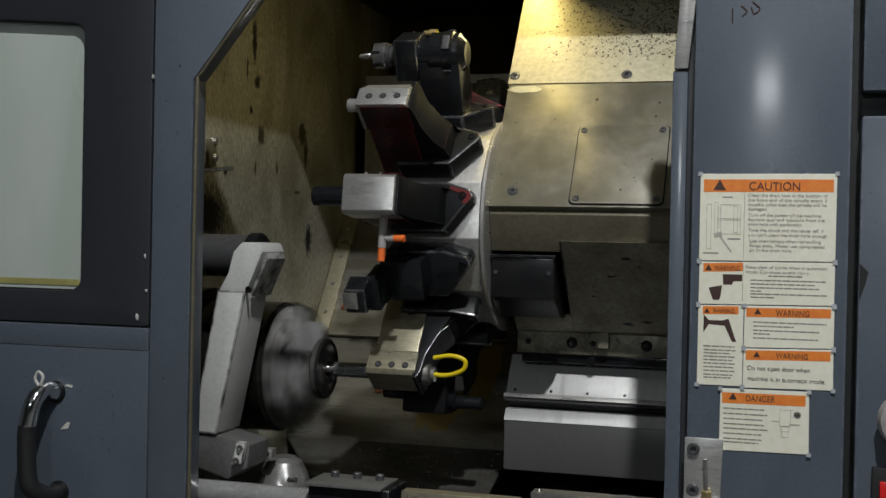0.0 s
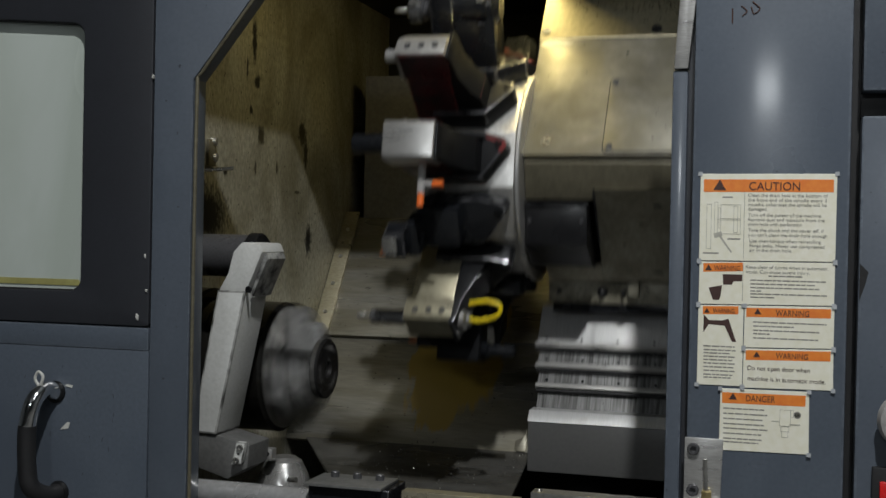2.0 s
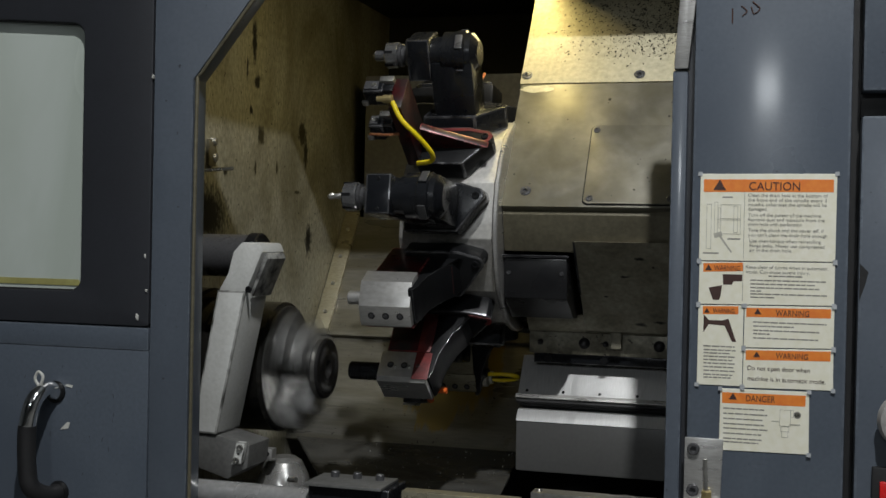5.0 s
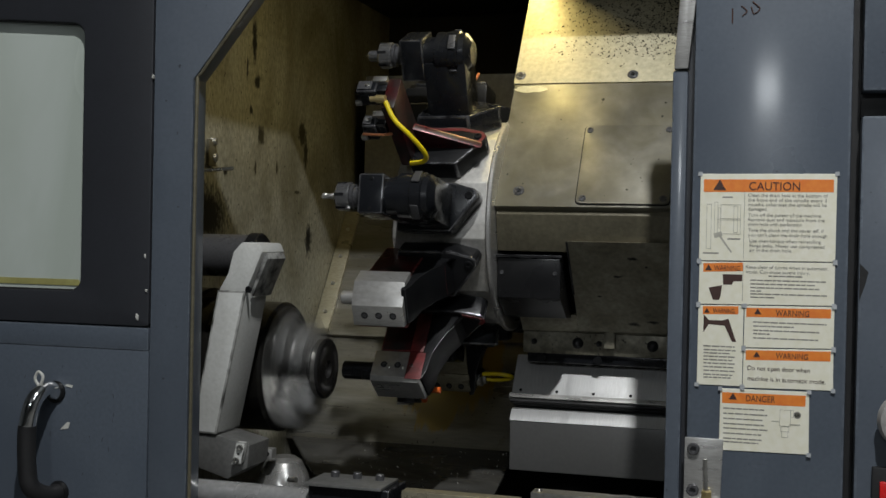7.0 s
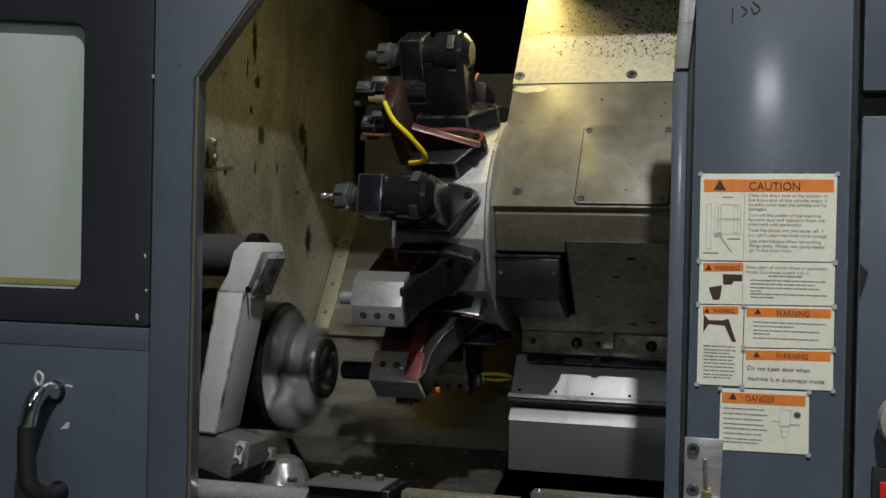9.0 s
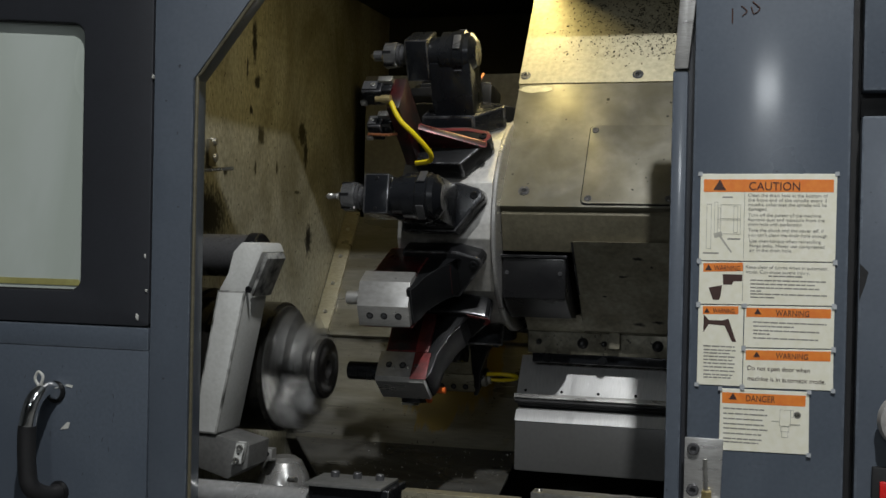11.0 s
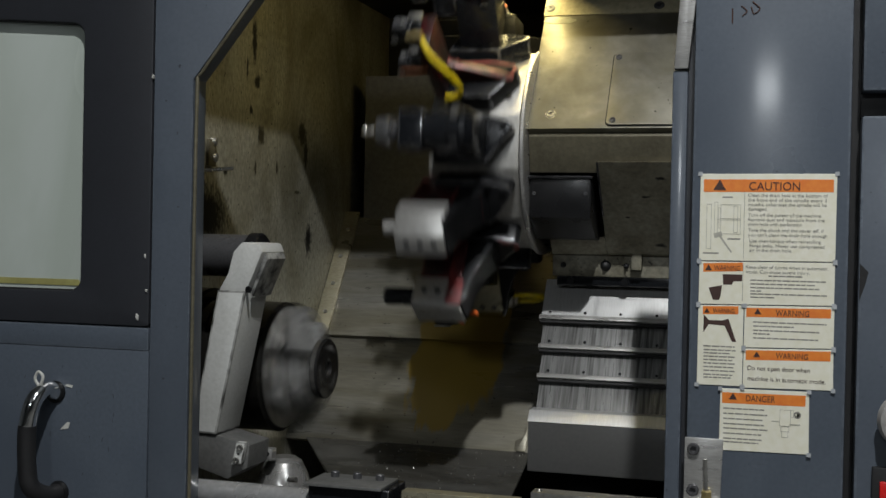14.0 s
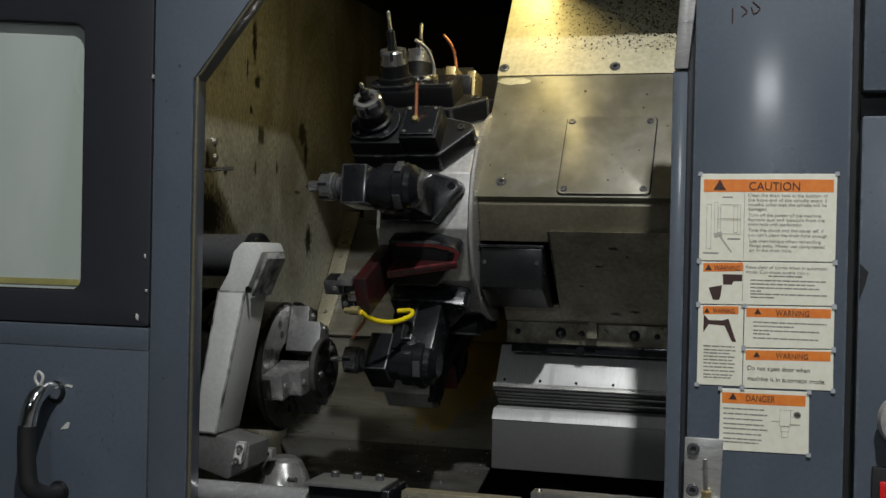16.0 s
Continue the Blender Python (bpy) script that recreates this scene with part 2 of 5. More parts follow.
M_CAP = material("polished_cap_steel", (0.62, 0.61, 0.59), (0.30, 0.295, 0.28), 0.26, 0.75, 14, 90, 0.7, 0.05, 0.1)
M_RAIL = material("oiled_round_rail", (0.58, 0.58, 0.58), (0.42, 0.42, 0.415), 0.25, 0.6, 12, 120, 0.6, 0.02, 0.06)
M_FOOT = material("dull_grey_casting", (0.16, 0.16, 0.155), (0.11, 0.11, 0.105), 0.45, 0.2, 14, 130, 0.7, 0.1)
M_NUT = material("polished_dark_steel", (0.32, 0.32, 0.325), (0.20, 0.20, 0.205), 0.22, 0.8, 20, 140, 0.6, 0.03, 0.08)
M_CARRIAGE = material("carriage_steel", (0.13, 0.13, 0.128), (0.10, 0.10, 0.097), 0.42, 0.3, 5, 120, 0.6, 0.03, grit=0.15)
M_CREAM = material("cream_label", (0.82, 0.80, 0.67), (0.75, 0.73, 0.60), 0.4, 0, 15, 90, 0.6, 0.03, coat=0.2)
M_LABELOR = material("orange_label_band", (0.80, 0.235, 0.04), (0.72, 0.20, 0.035), 0.4, 0, 15, 90, 0.6, 0.03, coat=0.2)
M_TAPE = material("clear_tape", (0.42, 0.44, 0.46), None, 0.3, 0, 15, 90, 0.5, 0, coat=0.3)
M_INK = material("label_ink", (0.06, 0.03, 0.025), None, 0.5, 0, 15, 90, 0.5, 0)
M_INKGREY = material("grey_label_ink", (0.27, 0.26, 0.23), None, 0.5, 0, 15, 90, 0.5, 0)
M_INKPALE = material("faint_drawing_ink", (0.45, 0.44, 0.38), None, 0.5, 0, 15, 90, 0.5, 0)
M_WHITE = material("chipped_white_paint", (0.6, 0.6, 0.56), None, 0.5, 0, 30, 120, 0.5, 0.1)
M_REDLAMP = material("red_switch", (0.7, 0.02, 0.02), None, 0.3, 0, 30, 120, 0.5, 0)
M_CHIP = material("metal_chips", (0.03, 0.028, 0.02), None, 0.4, 0.6, 30, 120, 0.5, 0.1)
M_HALL = material("hall_wall_paint", (0.32, 0.34, 0.35), None, 0.7, 0, 0.5, 8, 0.6, 0.05)
M_HALLFLOOR = material("hall_concrete", (0.20, 0.20, 0.19), None, 0.6, 0, 0.6, 12, 0.8, 0.1)

# bare metal on rubbed edges; on black tools also their bright glints, in colour
M_EDGE = material("rubbed_glint_edge", (0.22, 0.22, 0.23), (0.015, 0.015, 0.017), 0.22, 0.7, 35, 160, 1.0, 0.05)
M_REDEDGE = material("chipped_red_edge", (0.24, 0.05, 0.05), (0.02, 0.015, 0.015), 0.35, 0.3, 60, 160, 1.0, 0.1)
M_ARMEDGE = material("grimy_enamel_edge", (0.40, 0.40, 0.38), (0.06, 0.06, 0.055), 0.5, 0.0, 40, 160, 1.0, 0.1)
M_PAINTEDGE = material("rubbed_paint_edge", (0.12, 0.14, 0.17), (0.07, 0.085, 0.107), 0.4, 0.1, 25, 160, 1.0, 0.03)
EDGES = {M_HOLDER: M_EDGE, M_HOLDER2: M_EDGE, M_RED: M_REDEDGE, M_ARM: M_ARMEDGE, M_GREY: M_PAINTEDGE, M_GREY2: M_PAINTEDGE}

# ---------------------------------------------------------------- mesh helpers


def finish(bm, name, mat, parent=None, label="", smooth=20):
    bmesh.ops.recalc_face_normals(bm, faces=bm.faces)
    me = bpy.data.meshes.new(name)
    bm.to_mesh(me)
    bm.free()
    me.materials.append(mat)
    me.materials.append(EDGES.get(mat, mat))
    if smooth:
        for p in me.polygons:
            p.use_smooth = p.area < 0.0012
        me.set_sharp_from_angle(angle=radians(smooth))
    ob = new(name, me)
    if parent is not None:
        ob.parent = parent
    return tagged(ob, label)


def part(name, bm, mat, parent, label=""):
    return finish(bm, name, mat, parent, label)


def thing(name, label, category, group="", kind="", at=None):
    ob = new(name)
    ob.empty_display_size = 0.05
    if at is not None:
        ob.matrix_world = at
    return tagged(ob, label, category, group, kind)


def bevel(bm, width, segments=2, edges=None):
    if width > 0:
        es = [e for e in (edges or bm.edges) if len(e.link_faces) == 2 and e.calc_face_angle(0) > 0.5]
        bmesh.ops.bevel(bm, geom=es, offset=width, segments=segments, profile=0.6, affect="EDGES", clamp_overlap=True, material=1 if width < 0.0045 else -1)
    return bm


def box(x0, x1, y0, y1, z0, z1, r=0.002, m=None):
    bm = bmesh.new()
    bmesh.ops.create_cube(bm, size=1)
    for v in bm.verts:
        v.co = Vector(((x0 + x1) / 2 + v.co.x * (x1 - x0), (y0 + y1) / 2 + v.co.y * (y1 - y0), (z0 + z1) / 2 + v.co.z * (z1 - z0)))
    bevel(bm, r)
    if m is not None:
        bm.transform(m)
    return bm


def prism(points, axis, a, b, r=0.002, m=None, seg=2):
    """A plate from an outline of pairs; axis x: pairs are (y, z), y: (x, z), z: (x, y)."""
    bm = bmesh.new()
    place = {"x": lambda p, t: (t, p[0], p[1]), "y": lambda p, t: (p[0], t, p[1]), "z": lambda p, t: (p[0], p[1], t)}[axis]
    low = [bm.verts.new(place(p, a)) for p in points]
    high = [bm.verts.new(place(p, b)) for p in points]
    bm.faces.new(low), bm.faces.new(high)
    n = len(points)
    for i in range(n):
        bm.faces.new((low[i], low[(i + 1) % n], high[(i + 1) % n], high[i]))
    bmesh.ops.recalc_face_normals(bm, faces=bm.faces)
    bevel(bm, r, seg)
    if m is not None:
        bm.transform(m)
    return bm


def lathe(profile, n=40, m=None, axis="x"):
    """Turned about an axis from (distance along it, radius) pairs."""
    bm = bmesh.new()
    rings = []
    for t, rad in profile:
        if rad < 1e-6:
            rings.append([bm.verts.new((t, 0, 0))])
        else:
            rings.append([bm.verts.new((t, rad * math.cos(2 * math.pi * i / n), rad * math.sin(2 * math.pi * i / n))) for i in range(n)])
    for p, q in zip(rings, rings[1:]):
        for i in range(n):
            j = (i + 1) % n
            if len(p) == 1 and len(q) == 1:
                break
            if len(p) == 1:
                bm.faces.new((p[0], q[i], q[j]))
            elif len(q) == 1:
                bm.faces.new((p[i], q[0], p[j]))
            else:
                bm.faces.new((p[i], q[i], q[j], p[j]))
    for ring in (rings[0], rings[-1]):
        if len(ring) > 2:
            bm.faces.new(ring)
    if axis == "y":
        bm.transform(Matrix.Rotation(radians(90), 4, "Z"))
    if axis == "z":
        bm.transform(Matrix.Rotation(radians(-90), 4, "Y"))
    if m is not None:
        bm.transform(m)
    return bm


def rod(x0, x1, y, z, r, n=32, c=0.0015):
    return lathe([(x0, 0), (x0, r - c), (x0 + c, r), (x1 - c, r), (x1, r - c), (x1, 0)], n, Matrix.Translation((0, y, z)))


def merge(*bms):
    out = bms[0]
    for b in bms[1:]:
        me = bpy.data.meshes.new("tmp")
        b.to_mesh(me)
        b.free()
        out.from_mesh(me)
        bpy.data.meshes.remove(me)
    return out


def tube(points, r, n=12):
    """A bent tube through points, rounded by a Catmull-Rom run."""
    pts = [Vector(p) for p in points]
    pts = [pts[0] * 2 - pts[1]] + pts + [pts[-1] * 2 - pts[-2]]
    line = []
    for i in range(1, len(pts) - 2):
        for k in range(6):
            t = k / 6
            a, b, c, d = pts[i - 1:i + 3]
            line.append(0.5 * ((2 * b) + (c - a) * t + (2 * a - 5 * b + 4 * c - d) * t * t + (3 * b - a - 3 * c + d) * t ** 3))
    line.append(pts[-2])
    bm = bmesh.new()
    rings = []
    side = None
    for i, p in enumerate(line):
        d = (line[min(i + 1, len(line) - 1)] - line[max(i - 1, 0)]).normalized()
        if side is None:
            side = d.orthogonal().normalized()
        side = (side - d * side.dot(d)).normalized()
        other = d.cross(side)
        rings.append([bm.verts.new(p + r * (math.cos(6.28319 * k / n) * side + math.sin(6.28319 * k / n) * other)) for k in range(n)])
    for p, q in zip(rings, rings[1:]):
        for k in range(n):
            bm.faces.new((p[k], p[(k + 1) % n], q[(k + 1) % n], q[k]))
    bm.faces.new(rings[0]), bm.faces.new(rings[-1])
    return bm


def screw_head(m, r=0.008, h=0.004):
    """A socket screw head with a hollow, standing along local z."""
    return lathe([(0, r), (h * 0.7, r), (h, r * 0.85), (h, r * 0.5), (h * 0.3, r * 0.45), (h * 0.3, 0)], 14, m, "z")


def drill_bit(x0, x1, r, y=0.0, z=0.0, flutes=5):
    """A twisted two-flute drill along x with its point at x0."""
    bm = bmesh.new()
    n, steps = 12, 26
    rings = []
    for i in range(steps + 1):
        t = i / steps
        x = x1 + (x0 + r - x1) * t
        ring = []
        for k in range(n):
            a = 2 * math.pi * k / n
            rad = r * (0.62 + 0.38 * abs(math.cos(a)) ** 0.6)
            b = a + t * flutes
            ring.append(bm.verts.new((x, y + rad * math.cos(b), z + rad * math.sin(b))))
        rings.append(ring)
    tip = bm.verts.new((x0, y, z))
    for p, q in zip(rings, rings[1:]):
        for k in range(n):
            bm.faces.new((p[k], p[(k + 1) % n], q[(k + 1) % n], q[k]))
    for k in range(n):
        bm.faces.new((rings[-1][k], rings[-1][(k + 1) % n], tip))
    bm.faces.new(rings[0])
    return bm


# ---------------------------------------------------------------- hall round the machine
def slab(name, x0, x1, y0, y1, z0, z1, mat, label, category, r=0.0):
    return tagged(finish(box(x0, x1, y0, y1, z0, z1, r), name, mat), label, category, "", "structure")


slab("floor", -6, 7, -12, 4, -0.1, 0.0, M_HALLFLOOR, "worn grey concrete floor of the workshop hall", "floor")
slab("ceiling", -6, 7, -12, 4, 5.2, 5.3, M_HALL, "pale grey workshop ceiling", "ceiling")
slab("wall_south", -6, 7, -12.2, -12, 0, 5.2, M_HALL, "pale grey painted hall wall", "wall")
slab("wall_north", -6, 7, 4, 4.2, 0, 5.2, M_HALL, "pale grey painted hall wall behind the machine", "wall")
slab("wall_west", -6.2, -6, -12, 4, 0, 5.2, M_HALL, "pale grey painted hall wall", "wall")
slab("wall_east", 7, 7.2, -12, 4, 0, 5.2, M_HALL, "pale grey painted hall wall", "wall")

# ---------------------------------------------------------------- machine enclosure
slab("wall_left", -0.26, -0.223, 0.06, 1.60, 0.62, 2.30, M_WALL, "oil-stained steel side wall of the work space with dark streaks", "wall")
slab("wall_right", 1.00, 1.03, 0.06, 1.60, 0.62, 2.30, M_BACK, "dim steel side wall of the machine", "wall")
slab("back_wall", -0.17, 1.00, 1.226, 1.25, 1.40, 1.873, M_BACK, "dim grey sheet at the back of the work space", "wall")
slab("back_recess", -0.223, 1.00, 1.56, 1.60, 0.62, 2.30, M_SHADEPIT, "recess behind the turret, its shade painted black", "wall")
# these two unseen sheets are added to shape the hall light on wall_left
slab("machine_roof", -0.26, 1.03, 0.44, 1.60, 2.09, 2.10, M_SHADEPIT, "unseen roof sheet, its front edge set for the shadow on the wall", "roof")
slab("machine_roof", -0.26, -0.01, 0.055, 0.439, 2.09, 2.10, M_SHADEPIT, "unseen sheet added to cut off the hall light on the wall", "roof")
slab("sump", -0.26, 1.03, 0.04, 1.60, 0.60, 0.62, M_SHADEPIT, "sump floor under the work space, painted black for shade", "floor")
slab("machine_side", -0.76, -0.73, 0.055, 1.63, 0.60, 2.10, M_GREY, "grey painted outer side of the lathe", "machine panel")
slab("machine_side", 1.55, 1.58, 0.055, 1.63, 0.60, 2.10, M_GREY, "grey painted outer side of the lathe", "machine panel")
slab("machine_back", -0.73, 1.55, 1.605, 1.63, 0.60, 2.10, M_GREY, "grey painted rear of the lathe", "machine panel")
slab("machine_roof", -0.73, -0.262, 0.055, 1.60, 2.09, 2.10, M_GREY, "grey painted cover over the headstock", "roof")
slab("machine_roof", 1.032, 1.55, 0.055, 1.60, 2.09, 2.10, M_GREY, "grey painted cover over the tail end", "roof")
slab("machine_base", -0.75, 1.6, 0.04, 1.62, 0.0, 0.60, M_DARK, "dark painted base of the lathe", "machine base")


def rounded_tab():
    """The outline of the tray's corner tab."""
    return [(0.286, 0.014), (0.292, 0.006), (0.312, 0.006), (0.312, 0.062), (0.306, 0.068), (0.302, 0.040), (0.286, 0.032)]


def sheet(name, line, x0, x1, mat, label, thick=0.012):
    """A folded sheet along x from a run of (y, z) pairs."""
    back = [(y + thick * 0.83, z - thick * 0.56) for y, z in reversed(line)]
    return tagged(finish(prism(line + back, "x", x0, x1, 0.0015), name, mat), label, "chip chute", "", "structure")


sheet("chute_upper", [(1.226, 1.497), (1.012, 1.200)], -0.223, 1.0, M_CHUTE, "steep upper steel chute sheet wet with oil")
sheet("chute_lower", [(1.024, 1.196), (0.860, 0.962)], -0.223, 1.0, M_CHUTE, "brushed lower steel chute sheet with brown oil stains")
lip = tagged(finish(prism([(-0.223, 0.866), (-0.05, 0.640), (0.305, 0.650), (0.318, 0.656), (0.326, 0.672), (0.326, 0.866)], "z", 0, 0.008, 0.001), "chip_tray", M_TRAY),
             "flat sliding steel chip tray strewn with chips", "chip tray")
for v in lip.data.vertices:
    v.co.z += 0.898 + (v.co.y - 0.661) * 0.30
SLOPE = math.atan2(1.196 - 0.962, 1.024 - 0.860)
part("end_tab", prism(rounded_tab(), "z", 0.001, 0.004, 0.0006, Matrix.Translation((0, 0.860, 0.962)) @ Matrix.Rotation(SLOPE, 4, "X")), M_CHUTE, lip, "small folded corner tab")
flange = thing("chute_trim", "pale steel edge strip along the stained wall and chute", "trim", "", "structure")
part("strip", prism([(1.226, 1.512), (1.012, 1.215), (1.012, 1.200), (1.226, 1.497)], "x", -0.221, -0.180, 0.001), M_OLIVE, flange)
for k in range(4):
    part("bolt", screw_head(Matrix.Translation((-0.200, 1.04 + k * 0.05, 1.255 + k * 0.0694)) @ Matrix.Rotation(radians(54), 4, "X"), 0.005, 0.004), M_STEEL, flange)


# chips strewn on the lip: too many to count
rnd = random.Random(11)
bm = bmesh.new()
for k in range(90):
    x, y = rnd.uniform(-0.05, 0.31), rnd.uniform(0.67, 0.85)
    z = 0.898 + (y - 0.661) * 0.30 + 0.0086
    s, a = rnd.uniform(0.0008, 0.0026), rnd.uniform(0, 6.28)
    dx, dy = s * math.cos(a), s * math.sin(a)
    vs = [bm.verts.new((x + dx, y + dy, z)), bm.verts.new((x - dy * 0.4, y + dx * 0.4, z + 0.001)), bm.verts.new((x - dx, y - dy, z)), bm.verts.new((x, y, z + 0.003))]
    for f in ((0, 1, 3), (1, 2, 3), (0, 3, 2), (0, 2, 1)):
        bm.faces.new([vs[i] for i in f])
tagged(part("loose_chips", bm, M_STEEL, lip, "loose bright metal chips"), kind="stuff")

# fittings on the stained wall
fit = thing("wall_fitting", "small oily bracket with bolts and a pin on the wall", "bracket")
part("bracket_plate", box(-0.223, -0.215, 0.432, 0.462, 1.585, 1.64, 0.002), M_CAST, fit)
part("pin", tube([(-0.222, 0.40, 1.573), (-0.19, 0.42, 1.577), (-0.165, 0.44, 1.580)], 0.004), M_STEEL, fit)
for y, z in ((0.455, 1.636), (0.457, 1.603), (0.40, 1.562)):
    part("bolt", lathe([(-0.222, 0.009), (-0.212, 0.009), (-0.210, 0.007), (-0.210, 0)], 8, Matrix.Translation((0, y, z))), M_STEEL, fit)

# ---------------------------------------------------------------- sliding door
def rounded(x0, x1, z0, z1, r, n=6):
    out = []
    for cx, cz, a0 in ((x1 - r, z1 - r, 0), (x0 + r, z1 - r, 90), (x0 + r, z0 + r, 180), (x1 - r, z0 + r, 270)):
        out += [(cx + r * math.cos(radians(a0 + 90 * k / n)), cz + r * math.sin(radians(a0 + 90 * k / n))) for k in range(n + 1)]
    return out


def ring(outer, inner, y0, y1, r=0.002):
    bm = bmesh.new()
    n = len(outer)
    loops = [[bm.verts.new((x, y, z)) for x, z in pts] for pts, y in ((outer, y0), (inner, y0), (inner, y1), (outer, y1))]
    for p, q in zip(loops, loops[1:] + loops[:1]):
        for i in range(n):
            bm.faces.new((p[i], p[(i + 1) % n], q[(i + 1) % n], q[i]))
    bmesh.ops.recalc_face_normals(bm, faces=bm.faces)
    return bevel(bm, r)


def raised(points):
    """The upper edge of the window climbs a little away from the opening."""
    return [(x, z + (0.07 * (-0.23 - x) if z > 1.6 else 0)) for x, z in points]


door = thing("machine_door", "slid-back grey machine door with a milky window and chrome handle", "door")
part("door_panel", merge(box(-0.75, -0.096, 0.0, 0.05, 0.60, 1.2495, 0.0008), box(-0.75, -0.096, -0.0012, 0.05, 1.2498, 1.2875, 0.0025)), M_GREY, door, "lower grey painted door panel with a folded rim")
part("window_frame", ring(rounded(-0.75, -0.098, 1.290, 2.07, 0.006), raised(rounded(-0.62, -0.229, 1.345, 1.799, 0.022)), 0.002, 0.05, 0.003), M_DARK, door, "charcoal window surround")
part("pane", box(-0.625, -0.226, 0.018, 0.026, 1.342, 1.84, 0), M_GLASS, door, "milky oil-filmed window pane")
part("seal", ring(raised(rounded(-0.621, -0.228, 1.344, 1.800, 0.022)), raised(rounded(-0.617, -0.231, 1.3475, 1.797, 0.020)), 0.006, 0.0176, 0.001), M_RUBBER_SHADE, door, "black window seal")
part("oil_rim", prism(rounded(-0.612, -0.240, 1.3535, 1.364, 0.004), "y", 0.0165, 0.0179, 0), M_OILEDGE, door, "yellowed oil along the lower edge of the pane")
part("oil_rim", prism(rounded(-0.2365, -0.2325, 1.37, 1.77, 0.001), "y", 0.0165, 0.0179, 0), M_OILEDGE, door, "yellowed oil along the side of the pane")
stile = prism([(-0.0935, 0.60), (-0.027, 0.60), (-0.025, 1.701), (0.26, 2.066), (0.26, 2.07), (-0.0935, 2.07)], "y", 0.0, 0.045, 0.003)
for v in stile.verts:
    v.co.y += max(0, min(v.co.x + 0.0935, 0.075)) * 0.1
part("stile", stile, M_GREY2, door, "folded grey edge of the door with a slanted upper corner")
part("edge_seal", tube([(-0.0225, 0.012, 0.62), (-0.0225, 0.012, 1.2), (-0.0205, 0.012, 1.69), (-0.013, 0.012, 1.712), (0.093, 0.012, 1.848), (0.262, 0.012, 2.064)], 0.0032, 8), M_CAST, door, "worn metal edge strip")
handle = part("handle", tube([(-0.272, 0.0, 1.172), (-0.275, -0.026, 1.180), (-0.280, -0.050, 1.162), (-0.286, -0.056, 1.130), (-0.288, -0.056, 1.10), (-0.286, -0.056, 1.05), (-0.280, -0.053, 1.018), (-0.268, -0.028, 1.002), (-0.262, 0.0, 1.002)], 0.0145, 20), M_CHROME, door, "chrome bow handle with a black grip")
part("grip", tube([(-0.2868, -0.0563, 1.122), (-0.2882, -0.0563, 1.10), (-0.2862, -0.0563, 1.05), (-0.2802, -0.0533, 1.0178), (-0.268, -0.028, 1.0015), (-0.262, -0.004, 1.0015)], 0.0153, 20), M_RUBBER_SHADE, handle, "worn black grip")
for z in (1.172, 1.002):
    part("mount", lathe([(0.001, 0.019), (-0.003, 0.019), (-0.006, 0.015)], 24, Matrix.Translation((-0.272 if z > 1.1 else -0.262, 0, z)), "y"), M_HOLDER2, handle, "dark mounting foot")
part("key_ring", tube([(-0.277, -0.040, 1.186), (-0.285, -0.040, 1.198), (-0.279, -0.040, 1.210), (-0.270, -0.040, 1.202), (-0.275, -0.040, 1.186)], 0.0025, 8), M_WHITE, handle, "small white plastic ring")
part("paint_chip", prism([(-0.262, 1.108), (-0.246, 1.111), (-0.243, 1.121), (-0.248, 1.122)], "y", -0.0012, 0.001, 0), M_WHITE, door, "bare pale paint chip")

for quad in (
    ((-0.1201, 1.3115), (-0.1161, 1.3081), (-0.1169, 1.3001), (-0.1209, 1.3047)),
    ((-0.0972, 1.7096), (-0.0948, 1.7074), (-0.0953, 1.7023), (-0.0977, 1.7052)),
    ((-0.1029, 1.3526), (-0.1005, 1.3511), (-0.1010, 1.3477), (-0.1034, 1.3497)),
    ((-0.2510, 1.1863), (-0.2380, 1.1846), (-0.2406, 1.1806), (-0.2536, 1.1829)),
    ((-0.1062, 1.4109), (-0.1045, 1.4089), (-0.1049, 1.4044), (-0.1065, 1.4070)),
):
    part("paint_chip", prism(list(quad), "y", -0.0012, 0.004, 0), M_WHITE, door, "small pale paint scuff")
rnd = random.Random(23)
for k in range(26):
    x, z, w, a = rnd.uniform(-0.34, -0.11), rnd.uniform(0.99, 1.24), rnd.uniform(0.002, 0.009), rnd.uniform(-0.5, 0.5)
    dx, dz = w * math.sin(a), w * math.cos(a)
    part("scratch", prism([(x, z), (x + 0.0005, z), (x + dx + 0.0007, z + dz), (x + dx, z + dz)], "y", -0.0004, 0.001, 0), M_DARK if k % 3 else M_PAINTEDGE, door)

# ---------------------------------------------------------------- column beside the opening
column = thing("machine_column", "grey painted front column covered with safety labels", "machine panel", "", "structure")
part("front_panel", box(0.786, 1.004, 0.0, 0.05, 0.60, 2.10, 0.004), M_GREY, column)
part("edge_trim", box(0.7545, 0.7765, 0.008, 0.05, 0.60, 1.700, 0.003), M_GREY2, column, "folded edge trim")
part("edge_gap", box(0.7765, 0.786, 0.026, 0.05, 0.60, 2.10, 0), M_DARK, column)
part("bare_edge", prism([(0.756, 1.702), (0.7765, 1.702), (0.786, 1.80), (0.786, 2.098), (0.769, 2.098), (0.766, 1.86)], "y", 0.004, 0.05, 0.002), M_BRIGHT, column, "bare worn metal edge")
